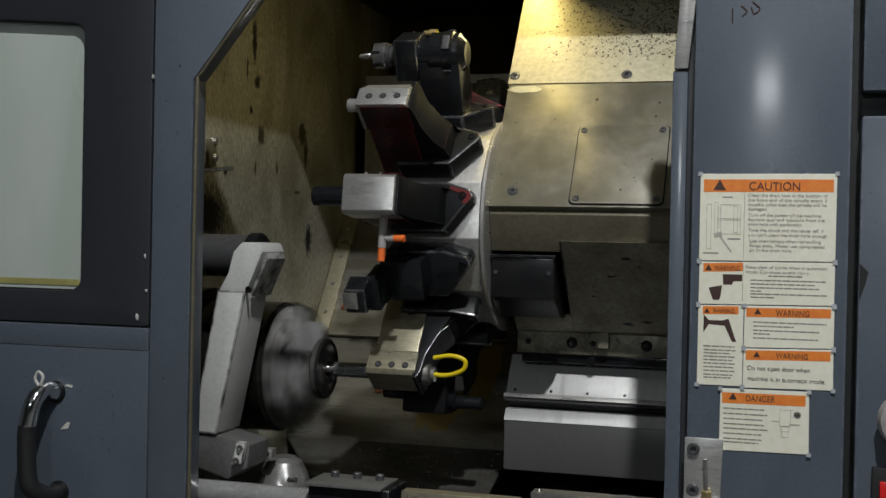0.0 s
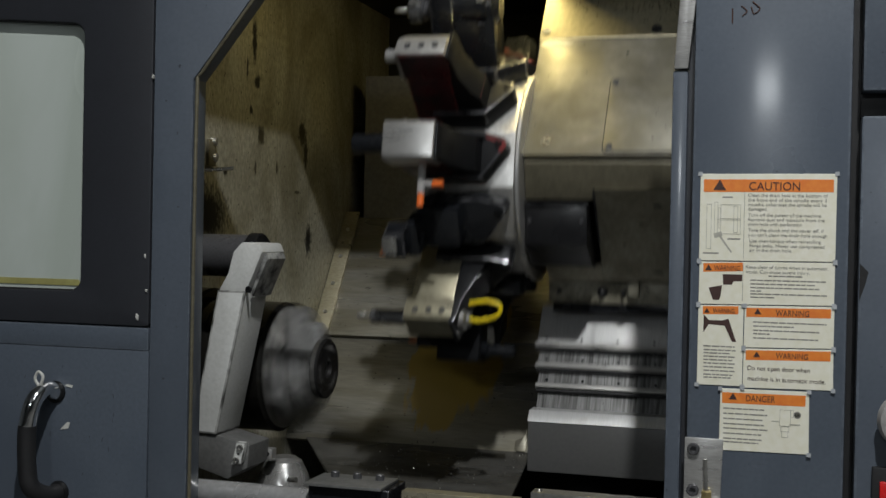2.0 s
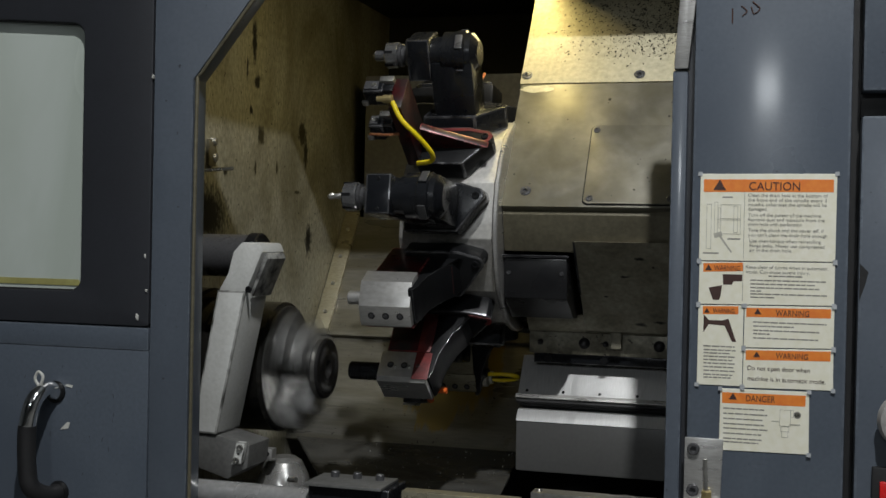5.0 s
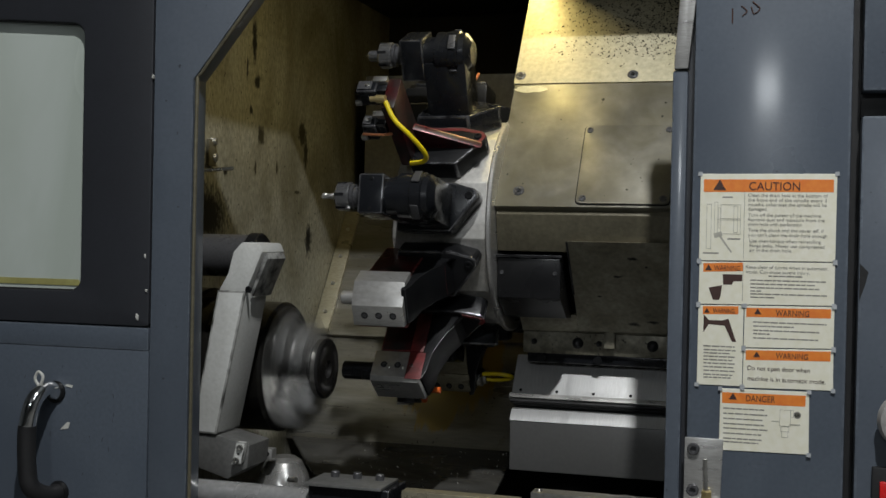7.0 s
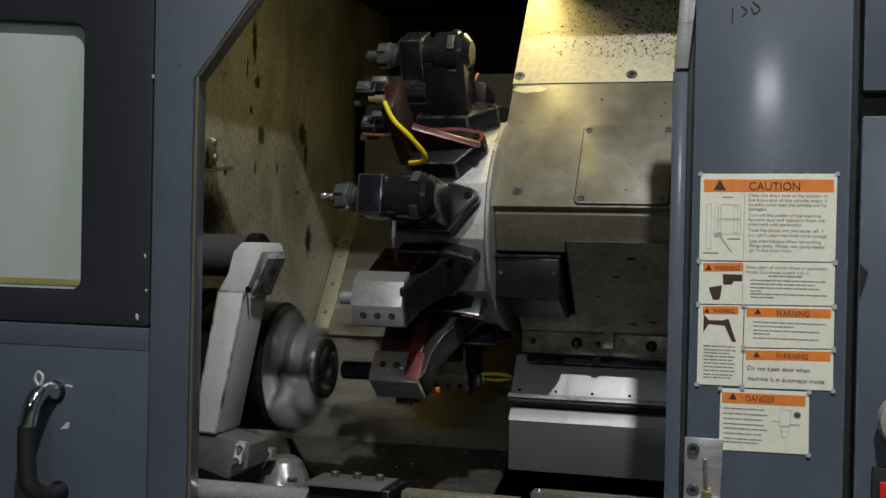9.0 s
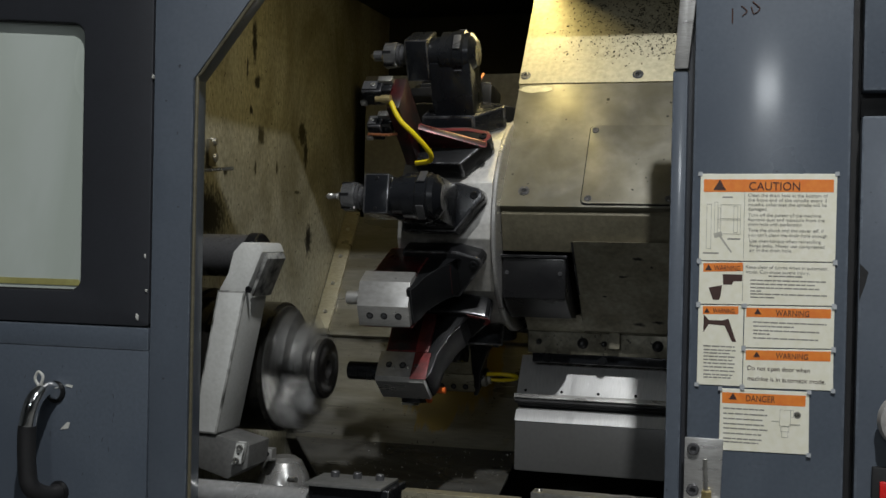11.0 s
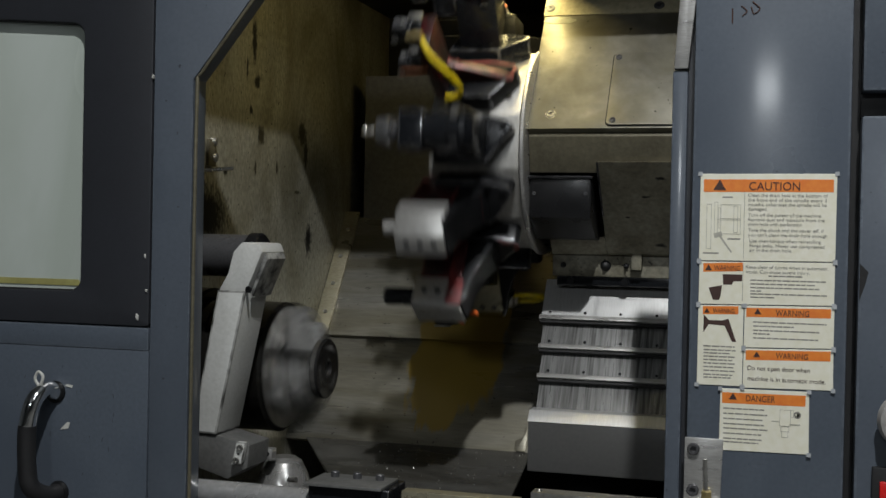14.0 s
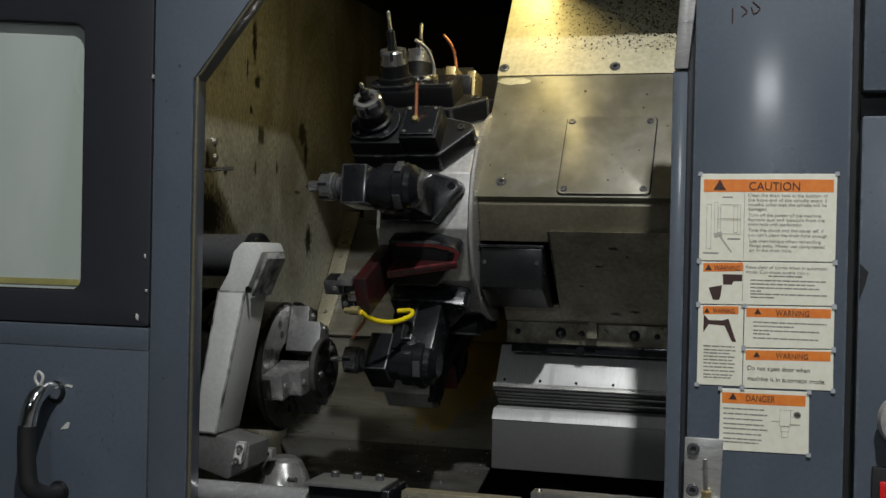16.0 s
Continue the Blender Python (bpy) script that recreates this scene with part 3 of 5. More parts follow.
part("pen_marks", merge(tube([(0.838, -0.0005, 1.786), (0.838, -0.0005, 1.765)], 0.0011, 6), tube([(0.850, -0.0005, 1.79), (0.858, -0.0005, 1.782), (0.852, -0.0005, 1.775)], 0.0011, 6),
     tube([(0.866, -0.0005, 1.795), (0.876, -0.0005, 1.785), (0.868, -0.0005, 1.778), (0.864, -0.0005, 1.788)], 0.0011, 6)), M_INK, column, "black pen scribble")
side = thing("control_cabinet", "grey painted cabinet beside the column with a round knob", "cabinet")
# gap_strip: black strips that put the gaps' shade into colour
part("gap_strip", box(1.0045, 1.0165, 0.03, 0.06, 0.60, 2.10, 0), M_RUBBER_SHADE, side)
part("upper_door", box(1.0168, 1.55, -0.012, 0.05, 1.664, 2.25, 0.004), M_GREY, side)
part("gap_strip", box(1.0168, 1.55, 0.02, 0.05, 1.630, 1.663, 0), M_RUBBER_SHADE, side)
part("lower_door", box(1.0168, 1.55, -0.014, 0.05, 0.60, 1.629, 0.004), M_GREY2, side)
knob = part("knob", lathe([(-0.014, 0.020), (-0.022, 0.020), (-0.026, 0.034), (-0.034, 0.040), (-0.048, 0.036), (-0.054, 0.02), (-0.055, 0)], 36, Matrix.Translation((1.084, 0, 1.212)), "y"), M_GREYPLASTIC, side, "round pale grey knob")
part("oil_stain", prism([(1.0185, 1.424), (1.030, 1.412), (1.026, 1.395), (1.0185, 1.372)], "y", -0.0146, -0.0138, 0), M_RUBBER_SHADE, side, "dark oily stain")
part("switch_box", box(1.040, 1.14, -0.024, -0.014, 1.06, 1.145, 0.003), M_RUBBER_SHADE, side)
part("switch", box(1.050, 1.078, -0.030, -0.024, 1.098, 1.126, 0.002), M_REDLAMP, side, "small red switch")

latch = thing("latch_plate", "bent bright steel latch plate bolted to the column", "latch")
part("plate", prism([(0.784, 1.072), (0.836, 1.072), (0.839, 1.166), (0.784, 1.166)], "y", -0.004, -0.0002, 0.0015), M_BRIGHT, latch)
part("lip", box(0.784, 0.837, -0.020, -0.004, 1.070, 1.076, 0.001), M_BRIGHT, latch)
for z in (1.150, 1.090):
    part("bolt", screw_head(Matrix.Translation((0.797, -0.004, z)) @ Matrix.Rotation(radians(90), 4, "X"), 0.009, 0.006), M_PIVOT, latch)
part("pull_rod", tube([(0.814, -0.008, 1.136), (0.815, -0.008, 1.11), (0.817, -0.010, 1.085)], 0.003, 8), M_STEEL, latch)
part("nut", lathe([(0, 0.008), (0.012, 0.008), (0.014, 0.006), (0.014, 0)], 6, Matrix.Translation((0.817, -0.010, 1.078)), "z"), M_BRASS, latch)

# ---------------------------------------------------------------- safety labels on the column
def lettering(text, x0, x1, z, height, mat, parent, y=-0.0016):
    """Words in the built-in font, fitted between x0 and x1 on the base line z."""
    cu = bpy.data.curves.new("lettering", "FONT")
    cu.body, cu.size, cu.extrude = text, height * 1.38, 0.0001
    tmp = new("lettering", cu)
    bpy.context.view_layer.update()
    me = bpy.data.meshes.new_from_object(tmp.evaluated_get(bpy.context.evaluated_depsgraph_get()))
    bpy.data.objects.remove(tmp)
    xs = [v.co.x for v in me.vertices]
    k = (x1 - x0) / (max(xs) - min(xs))
    lo = min(xs)
    for v in me.vertices:
        v.co = Vector((x0 + (v.co.x - lo) * k, y - v.co.z, z + v.co.y))
    me.materials.clear()
    me.materials.append(mat)
    ob = new("lettering", me)
    ob.parent = parent
    return ob


def flat(points, mat, parent, name, y=-0.0014):
    return part(name, prism(points, "y", y, y + 0.0004, 0), mat, parent)


SHEETS = []


def safety_label(text, corners, band, word, line, sign):
    ob = thing("safety_label", text, "label", "safety labels on the column")
    SHEETS.append(ob)
    part("label_sheet", prism(list(corners), "y", -0.0012, -0.0001, 0.0004, None, 1), M_CREAM, ob)
    x0, x1, z0, z1 = band
    tilt = (corners[1][1] - corners[0][1])
    flat([(x0, z0), (x1, z0 + tilt), (x1, z1 + tilt), (x0, z1)], M_LABELOR, ob, "orange_band")
    lettering(word, line[0], line[1], line[2] + line[3] * 0.08, line[3] * 0.82, M_INK, ob, -0.0018)
    for cx, cz in corners:
        flat([(cx - 0.003, cz - 0.003), (cx + 0.003, cz - 0.003), (cx + 0.0028, cz + 0.003), (cx - 0.003, cz + 0.0026)], M_TAPE, ob, "tape_corner", -0.0017 - 0.0003 * len(SHEETS))
    sx, sz, s = sign
    flat([(sx - s, sz - s * 0.7), (sx + s, sz - s * 0.7), (sx, sz + s)], M_INK, ob, "warning_triangle", -0.0018)


safety_label("caution label with an orange band, drawing and lines of text", ((0.7982, 1.5484), (0.9865, 1.5493), (0.9863, 1.4253), (0.7985, 1.4230)), (0.8032, 0.9822, 1.5223, 1.5403), "CAUTION", (0.8668, 0.9367, 1.5244, 0.0146), (0.8257, 1.5314, 0.0089))
safety_label("warning label with a black pictogram and numbered lines", ((0.7994, 1.4214), (0.9863, 1.4237), (0.9861, 1.3633), (0.7991, 1.3599)), (0.8050, 0.8606, 1.4068, 1.4191), "WARNING", (0.8204, 0.8568, 1.4089, 0.0090), (0.8124, 1.4127, 0.0049))
safety_label("narrow warning label with a pictogram and small print", ((0.7991, 1.3582), (0.8628, 1.3597), (0.8630, 1.2434), (0.7992, 1.2432)), (0.8056, 0.8557, 1.3453, 1.3568), "WARNING", (0.8201, 0.8503, 1.3475, 0.0082), (0.8113, 1.3505, 0.0040))
safety_label("warning label with three lines of small print", ((0.8643, 1.3597), (0.9869, 1.3617), (0.9867, 1.3028), (0.8641, 1.2996)), (0.8668, 0.9824, 1.3436, 1.3566), "WARNING", (0.9075, 0.9529, 1.3459, 0.0105), (0.8826, 1.3515, 0.0049))
safety_label("warning label about opening the door in automatic mode", ((0.8641, 1.2980), (0.9868, 1.3012), (0.9873, 1.2439), (0.8638, 1.2418)), (0.8673, 0.9830, 1.2819, 1.2957), "WARNING", (0.9089, 0.9527, 1.2855, 0.0097), (0.8824, 1.2899, 0.0049))
safety_label("danger label with a drawing of a turret", ((0.8329, 1.2393), (0.9554, 1.2405), (0.9566, 1.1516), (0.8325, 1.1501)), (0.8355, 0.9508, 1.2182, 1.2337), "DANGER", (0.8688, 0.9094, 1.2218, 0.0114), (0.8507, 1.2281, 0.0057))

WORDS = (
    (0.8656, 0.9743, 1.5179, "Clean the drain hole at the bottom of"),
    (0.8657, 0.9730, 1.5111, "the front end of the spindle every 3"),
    (0.8659, 0.9731, 1.5046, "months; otherwise the spindle will be"),
    (0.8660, 0.8926, 1.4981, "damaged."),
    (0.8662, 0.9674, 1.4896, "Turn off the power of the machine."),
    (0.8663, 0.9706, 1.4831, "Remove dust and moisture from the"),
    (0.8665, 0.9410, 1.4766, "drain hole with perforator."),
    (0.8667, 0.9701, 1.4681, "Take the chuck and the cover off, if"),
    (0.8668, 0.9763, 1.4612, "you can't clean the drain hole enough."),
    (0.8686, 0.9667, 1.4527, "Use even torque when reinstalling"),
    (0.8687, 0.9714, 1.4459, "flange bolts. Never use compressed"),
    (0.8689, 0.9280, 1.4394, "air in the drain hole."),
    (0.8647, 0.9766, 1.4153, "Keep clear of turret when in automatic"),
    (0.8648, 0.9524, 1.4084, "mode. Can cause severe injury."),
    (0.8702, 0.9554, 1.2722, "Do not open door when"),
    (0.8705, 0.9770, 1.2572, "machine is in automatic mode."),
)
PRINT_BARS = (
    (0.8963, 0.9426, 1.4029),
    (0.8714, 0.9747, 1.3965),
    (0.8715, 0.9596, 1.3912),
    (0.8716, 0.9659, 1.3859),
    (0.8717, 0.8889, 1.3811),
    (0.8718, 0.9759, 1.3770),
    (0.8719, 0.9063, 1.3722),
    (0.8076, 0.8514, 1.2995),
    (0.8078, 0.8531, 1.2941),
    (0.8079, 0.8477, 1.2896),
    (0.8080, 0.8525, 1.2847),
    (0.8081, 0.8518, 1.2798),
    (0.8082, 0.8520, 1.2749),
    (0.8083, 0.8529, 1.2696),
    (0.8084, 0.8522, 1.2642),
    (0.8085, 0.8492, 1.2585),
    (0.8086, 0.8469, 1.2544),
    (0.8766, 0.9768, 1.3366),
    (0.8768, 0.9327, 1.3310),
    (0.8769, 0.9672, 1.3249),
    (0.8770, 0.8996, 1.3200),
    (0.8771, 0.9659, 1.3140),
    (0.8375, 0.8965, 1.2110),
    (0.8377, 0.8990, 1.2036),
    (0.8379, 0.8945, 1.1963),
    (0.8380, 0.8947, 1.1889),
    (0.8382, 0.9003, 1.1824),
    (0.8383, 0.8934, 1.1751),
    (0.8385, 0.8920, 1.1677),
    (0.8386, 0.8875, 1.1628),
)

for x0, x1, z, text in WORDS:
    lettering(text, x0, x1, z - (0.0045 if "machine is" in text or "Do not" in text else 0.002), 0.0048 if z > 1.3 else 0.0066, M_INKGREY if z > 1.3 else M_INK, SHEETS[0 if z > 1.42 else 1 if z > 1.38 else 4], -0.0016)
for x0, x1, z in PRINT_BARS:
    owner = 1 if z > 1.37 else 5 if z < 1.235 else 2 if x0 < 0.83 else 3
    rnd = random.Random(int(z * 1e4))
    x = x0
    while x < x1 - 0.002:
        w = min(rnd.uniform(0.004, 0.012), x1 - x)
        flat([(x, z - 0.0010), (x + w, z - 0.0010), (x + w, z + 0.0010), (x, z + 0.0010)], M_INKGREY, SHEETS[owner], "print_bar")
        x += w + 0.0011
# line drawings and pictograms as plain shapes
def frame_line(x0, x1, z0, z1, owner, w=0.0006):
    part("line_drawing", ring([(x0, z0), (x1, z0), (x1, z1), (x0, z1)], [(x0 + w, z0 + w), (x1 - w, z0 + w), (x1 - w, z1 - w), (x0 + w, z1 - w)], -0.0016, -0.0012, 0), M_INKPALE, owner)


for x0, x1, z0, z1 in ((0.828, 0.856, 1.462, 1.5045), (0.846, 0.852, 1.464, 1.5025), (0.828, 0.856, 1.482, 1.4845), (0.819, 0.824, 1.462, 1.508), (0.8245, 0.8275, 1.470, 1.500), (0.808, 0.815, 1.440, 1.505)):
    frame_line(x0, x1, z0, z1, SHEETS[0])
flat([(0.826, 1.458), (0.829, 1.459), (0.845, 1.436), (0.843, 1.435)], M_INKPALE, SHEETS[0], "line_drawing")
flat([(0.818, 1.462), (0.829, 1.466), (0.831, 1.459), (0.820, 1.456)], M_INKPALE, SHEETS[0], "line_drawing")
for x0, x1, z in ((0.830, 0.844, 1.515), (0.838, 0.856, 1.455), (0.804, 0.826, 1.434)):
    flat([(x0, z - 0.001), (x1, z - 0.001), (x1, z + 0.001), (x0, z + 0.001)], M_INKGREY, SHEETS[0], "print_bar")
flat([(0.8605, 1.428), (0.8611, 1.428), (0.8611, 1.522), (0.8605, 1.522)], M_INKGREY, SHEETS[0], "ruled_line")
flat([(0.8605, 1.366), (0.8611, 1.366), (0.8611, 1.418), (0.8605, 1.418)], M_INKGREY, SHEETS[1], "ruled_line")
flat([(0.8325, 1.404), (0.860, 1.404), (0.860, 1.3945), (0.848, 1.394), (0.8455, 1.389), (0.8335, 1.389)], M_INK, SHEETS[1], "pictogram")
flat([(0.813, 1.384), (0.832, 1.388), (0.830, 1.372), (0.828, 1.3665), (0.8195, 1.3665)], M_INK, SHEETS[1], "pictogram")
flat([(0.807, 1.345), (0.8145, 1.337), (0.833, 1.337), (0.842, 1.340), (0.8455, 1.330), (0.8535, 1.307), (0.8475, 1.307), (0.837, 1.3295), (0.8145, 1.331), (0.807, 1.3195)], M_INK, SHEETS[2], "pictogram")
for x0, x1, z0, z1 in ((0.916, 0.931, 1.190, 1.2135), (0.931, 0.935, 1.203, 1.2135), (0.919, 0.928, 1.174, 1.190), (0.9175, 0.9295, 1.182, 1.190), (0.905, 0.916, 1.1955, 1.197), (0.929, 0.944, 1.192, 1.1935)):
    frame_line(x0, x1, z0, z1, SHEETS[5], 0.0005)
part("line_drawing", lathe([(-0.0012, 0.005), (-0.0016, 0.005), (-0.0016, 0.0035), (-0.0012, 0.0035)], 20, Matrix.Translation((0.940, 0, 1.2067)), "y"), M_INKGREY, SHEETS[5])

# ---------------------------------------------------------------- front of the work space, low down
rail = thing("door_rail", "polished round steel rail under the opening", "rail")
part("rail_bar", rod(-0.30, 0.176, 0.10, 0.999, 0.022), M_RAIL, rail)
block = thing("rail_block", "black block with three bolts at the rail end", "rail block")
part("block_body", box(0.170, 0.310, 0.06, 0.15, 0.96, 1.036, 0.002), M_HOLDER, block)
part("block_plate", box(0.166, 0.300, 0.05, 0.14, 1.0362, 1.041, 0.001), M_FOOT, block)
for x in (0.196, 0.236, 0.276):
    part("bolt", lathe([(1.041, 0.0075), (1.049, 0.0075), (1.051, 0.006), (1.051, 0)], 12, Matrix.Translation((x, 0.115, 0)), "z"), M_PIVOT, block)
sill = thing("sill_bar", "dull steel bar beneath the work opening", "sill")
part("sill_plate", box(0.325, 0.52, 0.08, 0.11, 0.95, 1.034, 0.002), M_OLIVE, sill)
part("sill_plate", box(0.541, 0.95, 0.075, 0.11, 0.95, 1.050, 0.002), M_STEEL, sill)
part("bolt", screw_head(Matrix.Translation((0.552, 0.09, 1.050)), 0.005, 0.003), M_STEEL, sill)

guard = thing("nozzle_bracket", "bright curved bracket with a square nut beneath the chuck", "bracket")
dome = lathe([(0.950, 0.056), (0.975, 0.053), (1.000, 0.045), (1.022, 0.034), (1.030, 0.022), (1.031, 0)], 40, Matrix.Translation((0.018, 0.305, 0)), "z")
part("curved_plate", dome, M_CAP, guard, "polished domed steel cap")
nut = part("square_nut", box(0.004, 0.022, 0.240, 0.262, 1.0345, 1.054, 0.002), M_BRIGHT, guard)
part("nut_hole", lathe([(0.2385, 0.0042), (0.2405, 0.0042), (0.2405, 0)], 14, Matrix.Translation((0.013, 0, 1.045)), "y"), M_RUBBER_SHADE, nut)
part("nozzle", tube([(0.055, 0.245, 1.000), (0.072, 0.238, 1.002)], 0.005, 10), M_STEEL, guard)

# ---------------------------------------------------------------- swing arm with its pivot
# moved and scaled toward the camera so its outline in view is kept
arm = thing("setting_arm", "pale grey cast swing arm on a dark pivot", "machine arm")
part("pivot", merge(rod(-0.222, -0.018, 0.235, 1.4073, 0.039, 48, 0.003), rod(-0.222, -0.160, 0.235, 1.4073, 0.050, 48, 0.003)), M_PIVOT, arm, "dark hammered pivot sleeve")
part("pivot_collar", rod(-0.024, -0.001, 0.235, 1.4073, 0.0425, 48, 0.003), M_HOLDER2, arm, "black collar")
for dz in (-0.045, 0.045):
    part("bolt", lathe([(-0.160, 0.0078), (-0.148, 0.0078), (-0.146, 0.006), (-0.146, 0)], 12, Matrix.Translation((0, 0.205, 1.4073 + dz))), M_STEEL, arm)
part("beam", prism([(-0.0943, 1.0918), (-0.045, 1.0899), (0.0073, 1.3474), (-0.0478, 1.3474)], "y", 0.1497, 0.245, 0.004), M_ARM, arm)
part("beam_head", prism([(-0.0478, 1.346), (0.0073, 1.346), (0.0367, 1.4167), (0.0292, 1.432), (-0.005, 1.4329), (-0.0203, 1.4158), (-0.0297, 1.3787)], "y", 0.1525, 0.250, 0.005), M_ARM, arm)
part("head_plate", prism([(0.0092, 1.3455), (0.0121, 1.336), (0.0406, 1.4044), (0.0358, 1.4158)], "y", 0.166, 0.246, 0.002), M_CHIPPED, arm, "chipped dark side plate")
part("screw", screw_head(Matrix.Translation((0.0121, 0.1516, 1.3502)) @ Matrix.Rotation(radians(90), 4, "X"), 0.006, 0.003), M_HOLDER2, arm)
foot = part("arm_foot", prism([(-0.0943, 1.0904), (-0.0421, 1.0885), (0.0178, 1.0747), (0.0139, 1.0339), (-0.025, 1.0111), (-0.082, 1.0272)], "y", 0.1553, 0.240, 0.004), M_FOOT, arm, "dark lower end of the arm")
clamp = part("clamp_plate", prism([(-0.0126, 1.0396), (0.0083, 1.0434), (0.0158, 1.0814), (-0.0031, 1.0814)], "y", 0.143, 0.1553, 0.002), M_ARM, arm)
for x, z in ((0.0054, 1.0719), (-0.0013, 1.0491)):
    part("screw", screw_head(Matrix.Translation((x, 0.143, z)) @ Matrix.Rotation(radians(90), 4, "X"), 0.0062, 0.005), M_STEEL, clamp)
part("clamp_hole", lathe([(0.1424, 0.002), (0.143, 0.002), (0.143, 0)], 10, Matrix.Translation((0.0021, 0, 1.0605)), "y"), M_RUBBER_SHADE, clamp)

# ---------------------------------------------------------------- spindle and chuck
SPIN_Y, SPIN_Z = 0.40, 1.188
nose = thing("spindle_nose", "oiled round spindle nose on the headstock wall", "spindle")
part("nose_ring", lathe([(-0.2225, 0.15), (-0.185, 0.15), (-0.180, 0.145), (-0.180, 0.10)], 72, Matrix.Translation((0, SPIN_Y, SPIN_Z))), M_CHUCK, nose)

chuck = thing("chuck", "oiled three-jaw steel lathe chuck", "chuck", at=Matrix.Translation((0, SPIN_Y, SPIN_Z)))
body = part("chuck_body", lathe([(-0.178, 0.09), (-0.178, 0.128), (-0.172, 0.131), (-0.150, 0.131), (-0.148, 0.1265), (-0.027, 0.1265), (-0.0215, 0.121), (-0.0205, 0.05), (-0.030, 0.045), (-0.030, 0)], 96), M_CHUCK, chuck)
part("chuck_face", lathe([(-0.0204, 0.048), (-0.0190, 0.050), (-0.0190, 0.118), (-0.0204, 0.1195)], 96), M_CHUCKFACE, chuck, "paler ground chuck face")
JAWS = (46, -74, 166)


def jaw(a):
    m = Matrix.Rotation(radians(-a), 4, "X")
    slot = part("jaw_slot", box(-0.0192, -0.0182, -0.117, -0.03, -0.015, 0.015, 0, m), M_RUBBER_SHADE, chuck)
    j = part("jaw", prism([(-0.118, -0.0185), (-0.118, 0.020), (-0.088, 0.022), (-0.088, 0.046), (-0.072, 0.050), (-0.028, 0.050), (-0.028, -0.0185)], "z", -0.024, 0.024, 0.0015, m @ Matrix(((0, 1, 0, 0), (1, 0, 0, 0), (0, 0, 1, 0), (0, 0, 0, 1)))), M_JAW, chuck, "stepped bright steel jaw")
    part("master_jaw", box(-0.0185, -0.002, -0.1265, -0.1185, -0.017, 0.017, 0.0015, m), M_CHUCK, j)
    for rr, xx in ((0.104, 0.0205), (0.080, 0.0482)):
        part("screw", lathe([(0, 0.0062), (0.0035, 0.0062), (0.004, 0.0054), (0.004, 0.003), (0.001, 0.003), (0.001, 0)], 14, m @ Matrix.Translation((xx, -rr, 0))), M_STEEL, j)
    for rr in (0.085, 0.062):
        part("face_hole", lathe([(-0.0189, 0.0075), (-0.0183, 0.0075), (-0.0183, 0)], 16, Matrix.Rotation(radians(-a - 38), 4, "X") @ Matrix.Translation((0, -rr, 0))), M_RUBBER_SHADE, chuck)
        part("face_hole", lathe([(-0.0189, 0.0075), (-0.0183, 0.0075), (-0.0183, 0)], 16, Matrix.Rotation(radians(-a + 42), 4, "X") @ Matrix.Translation((0, -rr - 0.01, 0))), M_RUBBER_SHADE, chuck)


for a in JAWS:
    jaw(a)
work = thing("workpiece", "dark round steel flange clamped in the chuck jaws", "workpiece", at=Matrix.Translation((0, SPIN_Y, SPIN_Z)))
part("flange_disc", lathe([(0.030, 0.026), (0.046, 0.030), (0.0485, 0.056), (0.051, 0.0585), (0.063, 0.0585), (0.0655, 0.056), (0.066, 0.018), (0.060, 0.014), (0.050, 0.012), (0.050, 0)], 64), M_PART, work)
part("rim_band", lathe([(0.0515, 0.0587), (0.0515, 0.0592), (0.0600, 0.0592), (0.0600, 0.0587)], 64), M_CHUCKFACE, work, "turned bright rim")
for k in range(3):
    m = Matrix.Rotation(radians(k * 120 + 20), 4, "X")
    part("rib", box(0.066, 0.0667, 0.014, 0.055, -0.0008, 0.0008, 0.0002, m), M_CHUCKFACE, work)
    for off, rr in ((50, 0.040),):
        q = Matrix.Rotation(radians(k * 120 + 20 + off), 4, "X")
        part("stud", lathe([(0.064, 0.0065), (0.070, 0.0065), (0.0715, 0.005), (0.0715, 0)], 14, q @ Matrix.Translation((0, -rr, 0))), M_CHUCKFACE, work)

# ---------------------------------------------------------------- cross slide that carries the turret
SL = radians(56)
UP = Vector((0, math.cos(SL), math.sin(SL)))
OUT = Vector((0, -math.sin(SL), math.cos(SL)))


def on_slope(y, z):
    """A frame on the slanted guide: x across, y up the slope, z out of it."""
    return Matrix(((1, 0, 0, 0), (0, UP.y, OUT.y, y), (0, UP.z, OUT.z, z), (0, 0, 0, 1)))


slide = thing("cross_slide", "slanted cross slide with oily cover plates", "machine slide")
PL = on_slope(0.43, 1.51)
part("lower_plate", box(0.369, 0.98, 0.0, 0.3035, -0.014, 0.0, 0.002, PL), M_PLATE, slide, "scuffed steel cover plate")
part("upper_plate", box(0.366, 0.98, 0.305, 0.86, -0.014, 0.001, 0.002, PL), M_PLATE_UP, slide, "oily top cover plate, yellow lamp light partly in its colour")
part("panel_groove", prism(rounded(0.5255, 0.702, 0.004, 0.194, 0.011), "z", 0.0001, 0.0007, 0, PL), M_HOLDER2, slide)
panel = part("access_panel", prism(rounded(0.5275, 0.700, 0.006, 0.192, 0.010), "z", 0.0002, 0.004, 0.0012, PL), M_PLATE, slide, "screwed access panel with rounded corners")
for x, s in ((0.5395, 0.017), (0.537, 0.180), (0.688, 0.018), (0.688, 0.180)):
    part("screw", screw_head(PL @ Matrix.Translation((x, s, 0.004)), 0.0068, 0.002), M_PIVOT, panel)
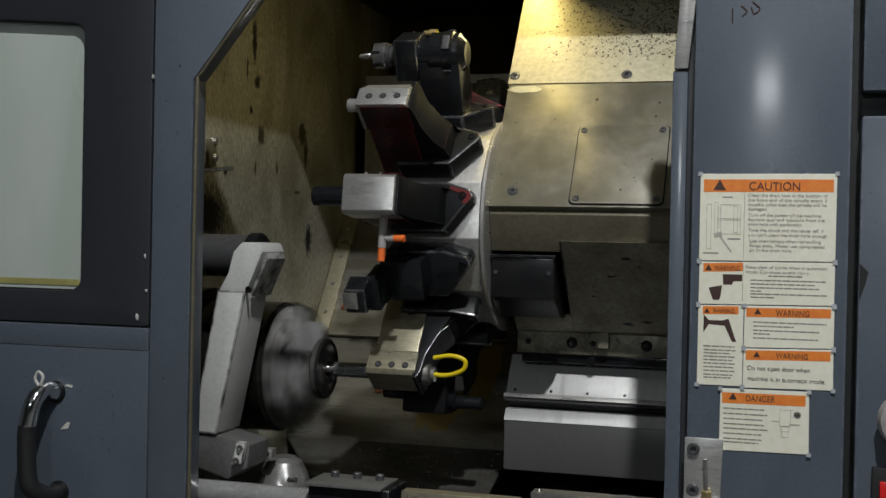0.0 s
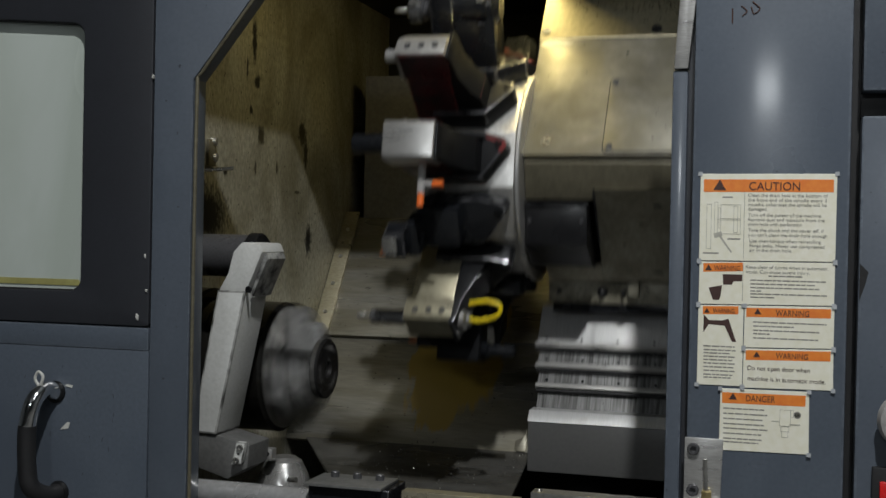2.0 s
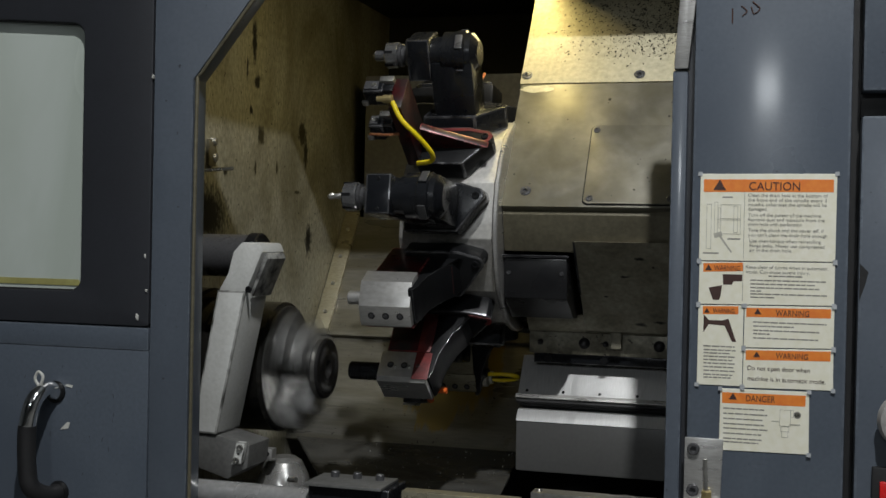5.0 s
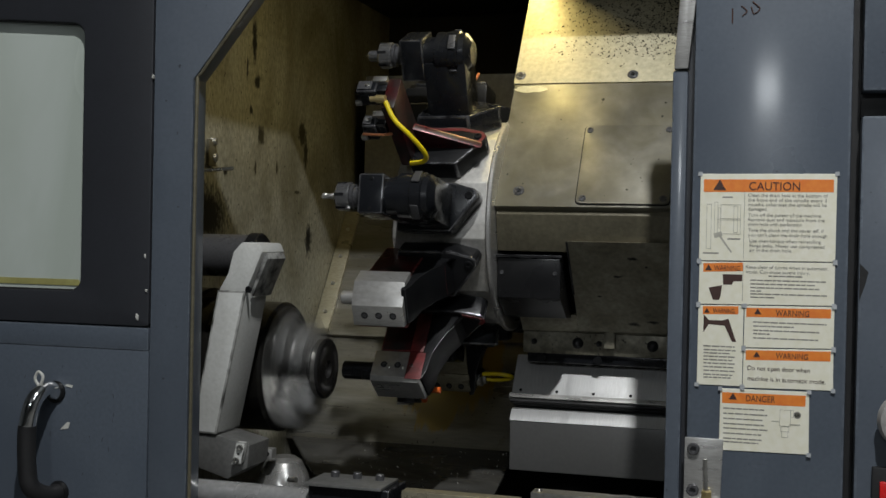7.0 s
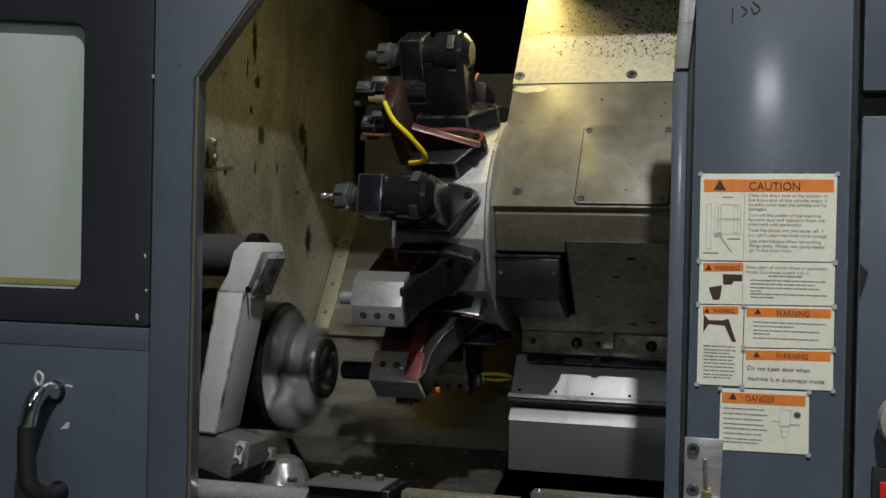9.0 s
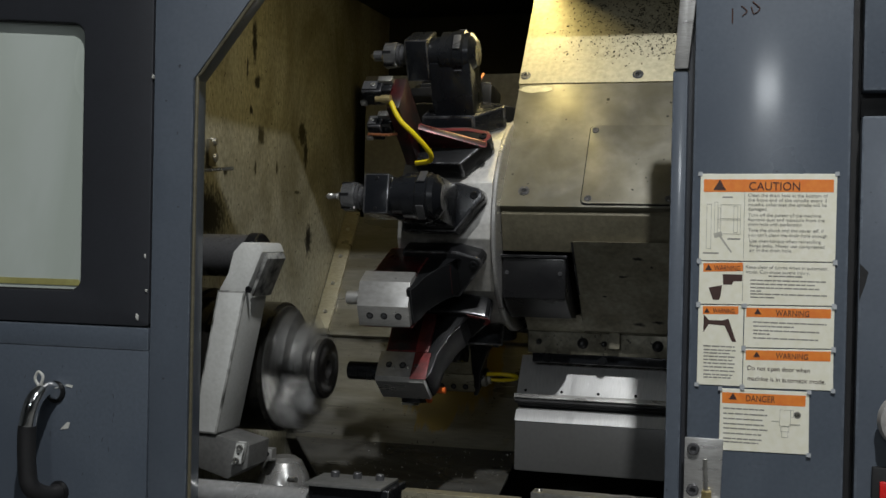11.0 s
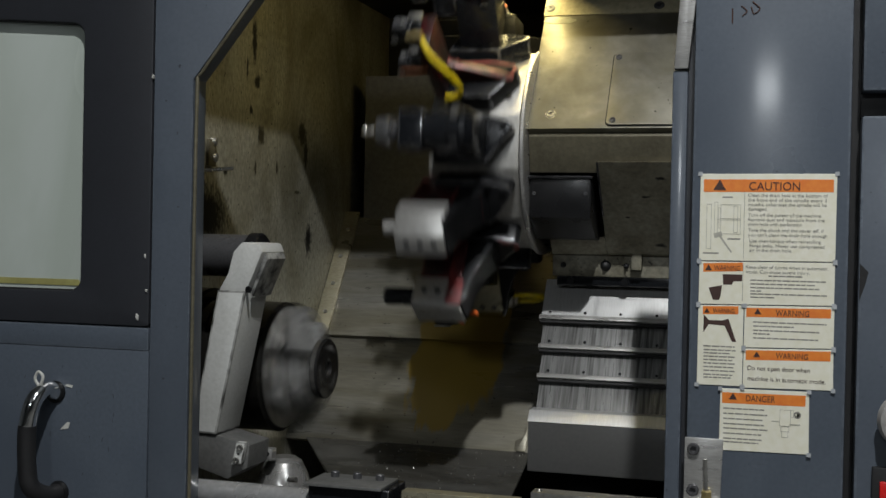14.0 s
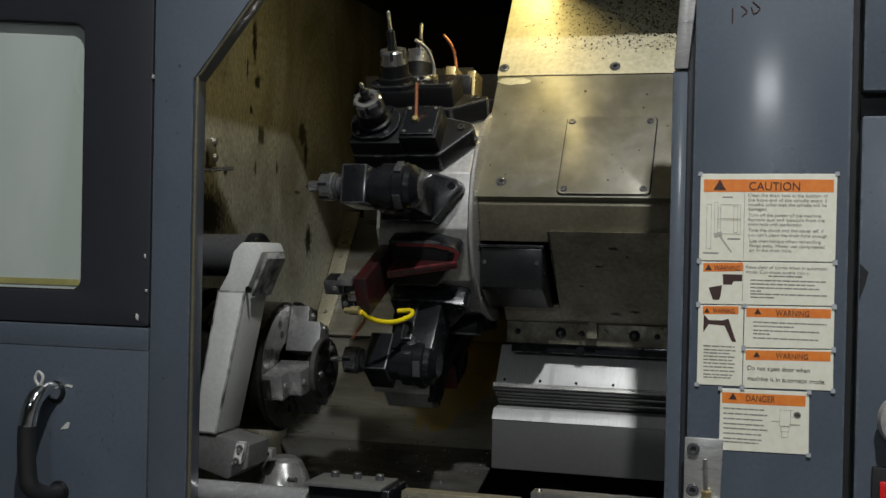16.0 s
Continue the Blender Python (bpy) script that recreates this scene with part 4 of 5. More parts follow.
for x, s, h in ((0.374, 0.326, 0.001), (0.602, 0.324, 0.001), (0.411, 0.036, 0.0), (0.376, 0.78, 0.001), (0.60, 0.78, 0.001)):
    part("screw", merge(screw_head(PL @ Matrix.Translation((x + 0.004, s, h)), 0.0085, 0.002), lathe([(0, 0.011), (0.0006, 0.011), (0.0006, 0)], 20, PL @ Matrix.Translation((x + 0.004, s, h)), "z")), M_PIVOT, slide, "dark socket screw")
bm = prism([(0.384 + 0.034 * math.cos(k * 0.35) * (1 + 0.12 * math.sin(3 * k)) + 0.02, 0.29 + 0.009 * math.sin(k * 0.35) * (1 + 0.2 * math.cos(2 * k))) for k in range(18)], "z", 0.0001, 0.0006, 0, PL)
part("worn_patch", bm, M_SCUFF, slide, "pale rubbed patch under the joint")
part("slide_body", prism([(0.437, 1.495), (0.86, 2.122), (0.95, 2.12), (1.10, 1.95), (1.10, 1.30), (0.66, 1.30), (0.63, 1.43), (0.458, 1.425)], "x", 0.374, 0.98, 0.003), M_CAST, slide, "oily cast body below the cover plates")
part("edge_band", box(0.369, 0.98, -0.0035, 0.0, -0.080, -0.0145, 0.001, on_slope(0.433, 1.508)), M_CAST, slide)
part("collar", lathe([(0.3625, 0.19), (0.3625, 0.212), (0.3655, 0.2155), (0.371, 0.2155), (0.373, 0.212), (0.373, 0.19)], 96, Matrix.Translation((0, 0.6167, 1.4755))), M_BRIGHT, slide, "bright steel ring behind the turret")
part("drive_cover", prism([(0.455, 1.412), (0.470, 1.418), (0.640, 1.418), (0.640, 1.29), (0.530, 1.295), (0.458, 1.336)], "x", 0.3745, 0.498, 0.004), M_BLACKBOX, slide, "black drive cover")
for x, z in ((0.384, 1.384), (0.487, 1.384)):
    part("screw", screw_head(Matrix.Translation((x, 0.4565, z)) @ Matrix.Rotation(radians(90), 4, "X"), 0.004, 0.0025), M_PIVOT, slide)
part("drive_lip", box(0.372, 0.500, 0.449, 0.462, 1.4135, 1.4185, 0.001), M_HOLDER2, slide)
part("apron", prism([(0.440, 1.446), (0.65, 1.446), (0.65, 1.262), (0.616, 1.262), (0.600, 1.268)], "x", 0.510, 0.98, 0.003), M_APRON, slide, "oily cast apron with spots")
part("apron_foot", prism([(0.575, 1.300), (0.65, 1.300), (0.65, 1.262), (0.616, 1.262)], "x", 0.392, 0.5095, 0.003), M_APRON, slide, "oily cast foot under the drive cover")
part("apron_edge", prism([(0.4392, 1.4445), (0.446, 1.4445), (0.538, 1.342), (0.5312, 1.342)], "x", 0.5085, 0.5125, 0.0008), M_EDGE, slide, "rubbed apron edge")
part("rail", box(0.392, 0.98, 0.624, 0.66, 1.2165, 1.2615, 0.002), M_PITTED, slide, "pitted steel rail with bolt holes")
for x in (0.415, 0.505, 0.548, 0.655, 0.70):
    part("rail_hole", lathe([(0.6232, 0.0115 if x in (0.505, 0.655) else 0.006), (0.624, 0.0115 if x in (0.505, 0.655) else 0.006), (0.604, 0)], 18, Matrix.Translation((x, 0, 1.240)), "y"), M_RUBBER_SHADE, slide)
part("rail_tab", box(0.560, 0.582, 0.606, 0.6235, 1.232, 1.304, 0.003), M_PITTED, slide)
part("under_rail", box(0.40, 0.98, 0.632, 0.66, 1.196, 1.216, 0.002), M_HOLDER, slide)
for x in (0.43, 0.545, 0.67):
    part("bolt", lathe([(0.623, 0.008), (0.632, 0.008), (0.632, 0)], 10, Matrix.Translation((x, 0, 1.206)), "y"), M_HOLDER2, slide)
rnd = random.Random(4)
bm = bmesh.new()
for k in range(1700):
    x = 0.40 + 0.34 * rnd.random() ** 0.5
    s = 0.365 + 0.17 * rnd.random() ** 0.8 - (0.035 * rnd.random() if k % 6 == 0 else 0)
    z, w, a = 0.0012, rnd.uniform(0.0010, 0.0046) * rnd.uniform(0.4, 1), rnd.uniform(0, 6.28)
    c, d = math.cos(a) * w, math.sin(a) * w
    vs = [bm.verts.new(PL @ Vector(p)) for p in ((x + c, s + d, z), (x - d * 0.5, s + c * 0.5, z + 0.0008), (x - c, s - d, z), (x + d * 0.4, s - c * 0.4, z + 0.001))]
    bm.faces.new(vs)
chips = part("swarf", bm, M_CHIP, slide, "dark wet chips stuck on the top plate")
tagged(chips, kind="stuff")

# telescopic way covers: the topmost rides on the cross slide, the others follow by thirds
COVER = on_slope(0.622, 1.128)


def way_cover(name, label, x0, drop, length, mat, group):
    ob = thing(name, label, "way cover", group)
    part("cover_sheet", box(x0, 0.98, 0.004, length, -drop - 0.004, -drop, 0.001, COVER), mat, ob)
    part("cover_lip", box(x0 - 0.004, 0.98, -0.006, 0.004, -drop - 0.012, -drop + 0.0035, 0.0012, COVER), M_BRIGHT, ob, "folded bright lip")
    part("wiper", box(x0 - 0.002, 0.98, -0.012, -0.0065, -drop - 0.012, -drop - 0.002, 0.001, COVER), M_RUBBER_SHADE, ob, "black wiper edge")
    for k in range(4):
        part("screw", screw_head(COVER @ Matrix.Translation((x0 + 0.018 + 0.075 * k, 0.012, -drop)), 0.003, 0.0014), M_HOLDER, ob)
    return ob


GROUP = "telescopic covers beside the chute"
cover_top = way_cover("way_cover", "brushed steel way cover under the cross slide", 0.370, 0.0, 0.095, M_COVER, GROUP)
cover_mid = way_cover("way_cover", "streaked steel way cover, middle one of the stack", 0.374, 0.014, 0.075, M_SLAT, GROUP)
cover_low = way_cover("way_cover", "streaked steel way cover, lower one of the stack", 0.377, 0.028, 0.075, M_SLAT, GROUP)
carriage = thing("carriage", "plain grey steel carriage below the way covers", "machine carriage")
part("top_sheet", box(0.378, 0.98, -0.045, 0.075, -0.048, -0.042, 0.001, COVER), M_SLAT, carriage)
part("carriage_body", prism([(0.600, 1.079), (0.90, 1.079), (0.90, 0.95), (0.600, 0.978)], "x", 0.373, 0.98, 0.003), M_CARRIAGE, carriage)
part("top_edge", prism([(0.5985, 1.0795), (0.618, 1.1005), (0.66, 1.1005), (0.66, 1.0795)], "x", 0.3715, 0.98, 0.0015), M_COVER, carriage, "bright upper edge in brushed cover steel")

# ---------------------------------------------------------------- turret with its tool holders
CY, CZ = 0.6167, 1.4755
STATION = 7.0
turret = thing("tool_turret", "twelve-sided steel lathe turret full of tool holders", "turret", at=Matrix.Translation((0, CY, CZ)))
R0 = 0.21
outline = [(-R0 * math.cos(radians(STATION + 15 + 30 * k)), R0 * math.sin(radians(STATION + 15 + 30 * k))) for k in range(12)]
part("turret_disc", prism(outline, "x", 0.177, 0.361, 0.0025), M_TURRET, turret, "bright twelve-sided steel drum")
FACE = R0 * math.cos(radians(15))


def at(deg):
    return Matrix.Rotation(radians(-(STATION + deg)), 4, "X")


def foot_mesh(m, x0=0.20, tip=0.354, half=0.047, high=0.045):
    """The bolted base of a holder: square towards the chuck, a rounded point towards the housing."""
    tipx = tip - 0.016
    pts = [(x0, -half), (0.305, -half)]
    pts += [(tipx + 0.016 * math.cos(radians(a)), 0.022 + 0.016 * math.sin(radians(a))) for a in (-50, -20, 10, 40, 60)]
    pts += [(0.305, half), (x0, half)]
    spin = Matrix(((1, 0, 0, 0), (0, 0, -1, 0), (0, 1, 0, 0), (0, 0, 0, 1)))
    return prism([(x, t) for x, t in pts], "z", FACE + 0.0005, FACE + high, 0.004, m @ spin)


def local_box(m, x0, x1, r0, r1, t0, t1, bev=0.003):
    return box(x0, x1, -r1, -r0, t0, t1, bev, m)


def round_x(m, prof, r=0.36, t=0.0, n=40):
    return lathe(prof, n, m @ Matrix.Translation((0, -r, t)))


def foot_screws(m, owner, mat=M_HOLDER2, high=0.045):
    for x, t in ((0.338, 0.022), (0.222, 0.034), (0.222, -0.034)):
        part("foot_screw", screw_head(m @ Matrix.Translation((x, -(FACE + high), t)) @ Matrix.Rotation(radians(90), 4, "X"), 0.0075, 0.003), mat, owner)


def collet_nut(m, owner, x0, r=0.36):
    n = part("collet_nut", round_x(m, [(x0, 0.013), (x0, 0.023), (x0 + 0.003, 0.026), (x0 + 0.024, 0.026), (x0 + 0.027, 0.024), (x0 + 0.027, 0.012)], r), M_NUT, owner, "dark steel collet nut")
    for k in range(6):
        q = m @ Matrix.Translation((0, -r, 0)) @ Matrix.Rotation(radians(60 * k), 4, "X")
        part("nut_slot", box(x0 + 0.0005, x0 + 0.018, -0.0265, -0.0245, -0.0025, 0.0025, 0, q), M_HOLDER2, n)
    part("nut_ring", round_x(m, [(x0 + 0.027, 0.02), (x0 + 0.028, 0.023), (x0 + 0.033, 0.023), (x0 + 0.034, 0.018), (x0 + 0.040, 0.018), (x0 + 0.052, 0.028)], r), M_PIVOT, owner)


def turned(m, bm):
    bm.transform(m)
    return bm


def live_holder(deg, tool):
    """A driven holder: foot, riser, square flange, round gear case and collet."""
    m = at(deg)
    h = part("driven_tool_holder", merge(foot_mesh(m), local_box(m, 0.222, 0.306, FACE + 0.04, 0.352, -0.040, 0.040, 0.006)), M_HOLDER, turret, "black driven tool holder with a collet")
    foot_screws(m, h)
    part("square_flange", local_box(m, 0.176, 0.222, 0.316, 0.398, -0.036, 0.036, 0.003), M_HOLDER, h)
    part("flange_face", local_box(m, 0.1745, 0.183, 0.318, 0.396, -0.034, 0.034, 0.002), M_PIVOT, h)
    part("gear_case", round_x(m, [(0.222, 0.034), (0.243, 0.034), (0.246, 0.043), (0.270, 0.043), (0.272, 0.0445), (0.290, 0.0445), (0.292, 0.041), (0.302, 0.040), (0.314, 0.024), (0.314, 0)]), M_HOLDER, h)
    for k in range(4):
        q = m @ Matrix.Translation((0, -0.36, 0)) @ Matrix.Rotation(radians(45 + 90 * k), 4, "X")
        part("wrench_flat", box(0.274, 0.288, -0.0462, -0.0440, -0.015, 0.015, 0.0005, q), M_PIVOT, h)
    for t in (-0.027, 0.027):
        part("flange_screw", screw_head(m @ Matrix.Translation((0.199, -0.398, t)) @ Matrix.Rotation(radians(90), 4, "X"), 0.0036, 0.001), M_HOLDER2, h)
    part("side_rib", local_box(m, 0.240, 0.262, FACE + 0.05, 0.335, 0.038, 0.046, 0.003), M_HOLDER2, h)
    collet_nut(m, h, 0.124)
    if tool == "drill":
        part("drill", merge(drill_bit(0.088, 0.126, 0.006)), M_STEEL, h, "twist drill").data.transform(m @ Matrix.Translation((0, -0.36, 0)))
    else:
        part("countersink", round_x(m, [(0.090, 0), (0.101, 0.0105), (0.130, 0.0105)], n=18), M_NUT, h, "pointed countersink")
    return h


def boring_block(deg, mat_riser, mat_block, holes, bar, tone, top=0.272, reach=0.398):
    """A fixed holder: riser and a clamp block with a bar through it and three set screws."""
    m = at(deg)
    web = prism([(0.246, -FACE - 0.04), (0.314, -FACE - 0.04), (0.308, -top + 0.03), (0.300, -top), (0.284, -top - 0.022), (0.268, -0.335), (0.264, -0.372), (0.258, -0.388), (0.250, -0.388)], "z", -0.034, 0.033, 0.004, m)
    h = part("boring_bar_holder", merge(foot_mesh(m), web), M_HOLDER2, turret, tone)
    foot_screws(m, h)
    part("riser", prism([(-FACE - 0.006, -0.040), (-FACE - 0.006, 0.036), (-0.3345, 0.036), (-0.3345, -0.036)], "x", 0.166, 0.252, 0.003, m), mat_riser, h)
    if holes == "out":
        outline = [(-0.400, -0.036), (-0.400, 0.004), (-0.372, 0.040), (-0.335, 0.044), (-0.335, -0.038)]
    else:
        outline = [(-reach, -0.030), (-reach, 0.030), (0.008 - reach, 0.0365), (-0.335, 0.0365), (-0.335, -0.0365), (0.008 - reach, -0.0365)]
    blk = part("clamp_block", prism(outline, "x", 0.157, 0.254, 0.002, m), mat_block, h, "clamp block with three set screws")
    for x in (0.180, 0.207, 0.234):
        if holes == "out":
            q = m @ Matrix.Translation((x, -0.400, -0.015)) @ Matrix.Rotation(radians(90), 4, "X")
        else:
            q = m @ Matrix.Translation((x, -0.365, 0.0365))
        part("set_screw", lathe([(0, 0.0066), (0.0007, 0.0066), (0.0007, 0)], 16, q, "z"), M_RUBBER_SHADE, blk)
        part("screw_socket", lathe([(0.0007, 0.004), (0.0012, 0.004), (0.0012, 0.0022), (0.0008, 0)], 10, q, "z"), M_PIVOT, blk)
    x0, rad, mat = bar
    part("bar", round_x(m, [(x0, 0), (x0, rad * 0.9), (x0 + 0.002, rad), (x0 + 0.022, rad), (x0 + 0.0225, rad * 0.93), (x0 + 0.025, rad * 0.93), (x0 + 0.0255, rad), (0.166, rad)], n=28), mat, h, "round tool shank")
    if mat_riser is M_OLIVE:
        part("bar_end", round_x(m, [(0.262, 0.020), (0.274, 0.020), (0.278, 0.014), (0.284, 0.014), (0.284, 0)], n=28), M_STEEL, h)
    return h, m


live_holder(60, "drill")
live_holder(120, "point")

# silver clamp block with a black bar and an orange push-in coupling
h, m = boring_block(0, M_RED, M_BRIGHT, "up", (0.088, 0.0175, M_HOLDER), "black holder with a bright square clamp block and black bar")
part("red_tip", prism([(0.312, 0.040), (0.335, 0.034), (0.352, 0.028), (0.3545, 0.018), (0.346, 0.006), (0.338, 0.008), (0.342, 0.020), (0.331, 0.027), (0.314, 0.033)], "z", FACE + 0.0452, FACE + 0.0460, 0, m @ Matrix(((1, 0, 0, 0), (0, 0, -1, 0), (0, 1, 0, 0), (0, 0, 0, 1)))), M_REDFACE, h, "red paint left on the foot")
part("red_side", merge(local_box(m, 0.226, 0.2515, FACE + 0.02, 0.334, 0.0362, 0.0376, 0.0004), local_box(m, 0.226, 0.2575, 0.336, 0.394, 0.0367, 0.0376, 0.0004)), M_REDFACE, h, "worn red side")
for x in (0.19, 0.218):
    part("grub_screw", lathe([(0, 0.003), (0.006, 0.003), (0.006, 0)], 10, m @ Matrix.Translation((x, -0.37, 0.0365)), "z"), M_STEEL, h)
tee = part("coupling", turned(m, merge(tube([(0.222, -0.352, -0.036), (0.222, -0.352, -0.092)], 0.0075, 14), tube([(0.222, -0.352, -0.074), (0.244, -0.352, -0.074)], 0.0065, 14))), M_GREYPLASTIC, h, "grey tee fitting")
part("fitting_end", turned(m, tube([(0.244, -0.352, -0.074), (0.264, -0.352, -0.074)], 0.0062, 14)), M_ORANGE, tee, "orange push-in end")
part("fitting_end", turned(m, tube([(0.222, -0.352, -0.092), (0.222, -0.352, -0.116)], 0.0066, 14)), M_ORANGE, tee, "orange push-in end")

# red holder, silver block with three set screws on its outer face
h, m = boring_block(30, M_RED, M_BRIGHT, "out", (0.125, 0.0125, M_BRIGHT), "worn red holder with a bright clamp block")
part("red_side", local_box(m, 0.165, 0.257, 0.336, 0.396, -0.0395, -0.0382, 0.0004), M_RED, h, "worn red side")
part("red_foot", prism([(0.287, -0.028), (0.2995, -0.028), (0.2995, 0.028), (0.287, 0.028)], "z", 0.2722, 0.2732, 0, m @ Matrix(((1, 0, 0, 0), (0, 0, -1, 0), (0, 1, 0, 0), (0, 0, 0, 1)))), M_REDFACE, h, "red paint left on the foot")

# working holder: oil-tinted block with a yellow hose
h, m = boring_block(-60, M_OLIVE, M_OLIVE, "up", (0.080, 0.0145, M_NUT), "oil-tinted steel holder with a yellow coolant hose", 0.268, 0.382)
part("drill", merge(drill_bit(0.046, 0.086, 0.006)), M_STEEL, h, "twist drill").data.transform(m @ Matrix.Translation((0, -0.36, 0)))
part("hose", turned(m, tube([(0.272, -0.36, 0.004), (0.304, -0.363, 0.003), (0.338, -0.354, 0.010), (0.343, -0.340, 0.023), (0.316, -0.334, 0.028), (0.282, -0.338, 0.024)], 0.0043, 20)), M_YELLOW, h, "yellow coolant hose")

# red turning holder with two small tools and a yellow hose
m = at(90)
h = part("turning_tool_holder", merge(local_box(m, 0.194, 0.220, FACE + 0.03, 0.395, -0.040, 0.034, 0.005)), M_RED, turret, "chipped red turning tool holder with a yellow hose")
foot_screws(m, h)
part("foot", foot_mesh(m, 0.215), M_HOLDER2, h)
part("foot_rim", prism([(0.232, 0.043), (0.305, 0.043), (0.345, 0.033), (0.355, 0.022), (0.345, 0.006), (0.339, 0.008), (0.346, 0.020), (0.339, 0.028), (0.303, 0.036), (0.232, 0.036)], "z", FACE + 0.0452, FACE + 0.0460, 0, m @ Matrix(((1, 0, 0, 0), (0, 0, -1, 0), (0, 1, 0, 0), (0, 0, 0, 1)))), M_REDFACE, h, "red painted rim")
part("web", prism([(0.226, FACE + 0.045), (0.350, FACE + 0.045), (0.226, FACE + 0.10)], "z", -0.008, 0.008, 0.003, m @ Matrix.Scale(-1, 4, (0, 1, 0))), M_RED, h)
for t, r, reach in ((0.020, 0.392, 0.136), (-0.030, 0.352, 0.148)):
    head = part("tool_head", merge(local_box(m, reach, 0.176, r - 0.034, r + 0.004, t - 0.020, t + 0.008, 0.004), local_box(m, 0.170, 0.193, r - 0.026, r, t - 0.014, t + 0.004, 0.003)), M_HOLDER, h, "black clamp head of a turning tool")
    part("tool_shank", local_box(m, 0.166, 0.1935, r - 0.016, r + 0.009, t + 0.002, t + 0.015, 0.0015), M_STEEL, h, "bright square tool shank")
    # paler plate puts the light on the head's top face into colour
    part("head_top", local_box(m, reach + 0.003, 0.166, r + 0.0042, r + 0.0065, t - 0.015, t + 0.005, 0.0006), M_PIVOT, head)
    part("insert", local_box(m, reach - 0.006, reach + 0.006, r - 0.030, r - 0.020, t - 0.024, t - 0.018, 0.0008), M_BRIGHT, head, "small bright cutting insert")
    part("screw", screw_head(m @ Matrix.Translation((0.158, -(r + 0.0065), t - 0.005)) @ Matrix.Rotation(radians(90), 4, "X"), 0.005, 0.002), M_STEEL, head)
part("brass_elbow", merge(round_x(m, [(0.186, 0.008), (0.203, 0.008)], 0.403, -0.026, 12), round_x(m, [(0.174, 0.0055), (0.190, 0.0055)], 0.403, -0.026, 12)), M_BRASS, h, "brass elbow")
part("hose", turned(m, tube([(0.203, -0.400, -0.030), (0.221, -0.380, -0.056), (0.248, -0.3535, -0.0714), (0.267, -0.3154, -0.0778), (0.262, -0.2922, -0.0779), (0.234, -0.2887, -0.0815)], 0.0046, 20)), M_YELLOW, h, "yellow coolant hose")
part("copper_pipe", turned(m, tube([(0.200, -0.33, -0.045), (0.190, -0.355, -0.070), (0.172, -0.385, -0.095)], 0.0028, 8)), M_COPPER, h, "thin copper pipe")

# dark turning holder with a plain square tool
m = at(-30)
h = part("turning_tool_holder", merge(foot_mesh(m, 0.190), local_box(m, 0.185, 0.270, FACE + 0.03, 0.285, -0.042, 0.040, 0.010), local_box(m, 0.175, 0.205, 0.27, 0.345, -0.034, 0.030, 0.006)), M_HOLDER, turret, "black turning tool holder with a small insert")
foot_screws(m, h)
part("tool_seat", prism([(-0.372, -0.026), (-0.372, 0.020), (-0.335, 0.032), (-0.305, 0.010), (-0.312, -0.030)], "x", 0.146, 0.186, 0.003, m), M_HOLDER, h)
part("tool_top", local_box(m, 0.144, 0.172, 0.3722, 0.377, -0.016, 0.016, 0.001), M_STEEL, h)
part("insert", local_box(m, 0.132, 0.144, 0.348, 0.362, -0.026, -0.018, 0.001), M_COPPER, h, "coated cutting insert")

# double holder below the working one
m = at(-90)
h = part("double_tool_holder", merge(foot_mesh(m), local_box(m, 0.175, 0.268, FACE + 0.03, 0.390, -0.030, 0.040, 0.008)), M_HOLDER2, turret, "black holder with two round tools")
foot_screws(m, h)
part("drill_sleeve", round_x(m, [(0.128, 0.004), (0.130, 0.012), (0.180, 0.014)], 0.352, 0.020, 20), M_HOLDER, h)
part("drill", merge(drill_bit(0.106, 0.130, 0.005)), M_COPPER, h, "coated drill tip").data.transform(m @ Matrix.Translation((0, -0.352, 0.020)))
part("rear_stub", round_x(m, [(0.268, 0.016), (0.280, 0.020), (0.284, 0.013), (0.335, 0.013), (0.337, 0.011), (0.337, 0)], 0.365, 0.012, 24), M_HOLDER, h)


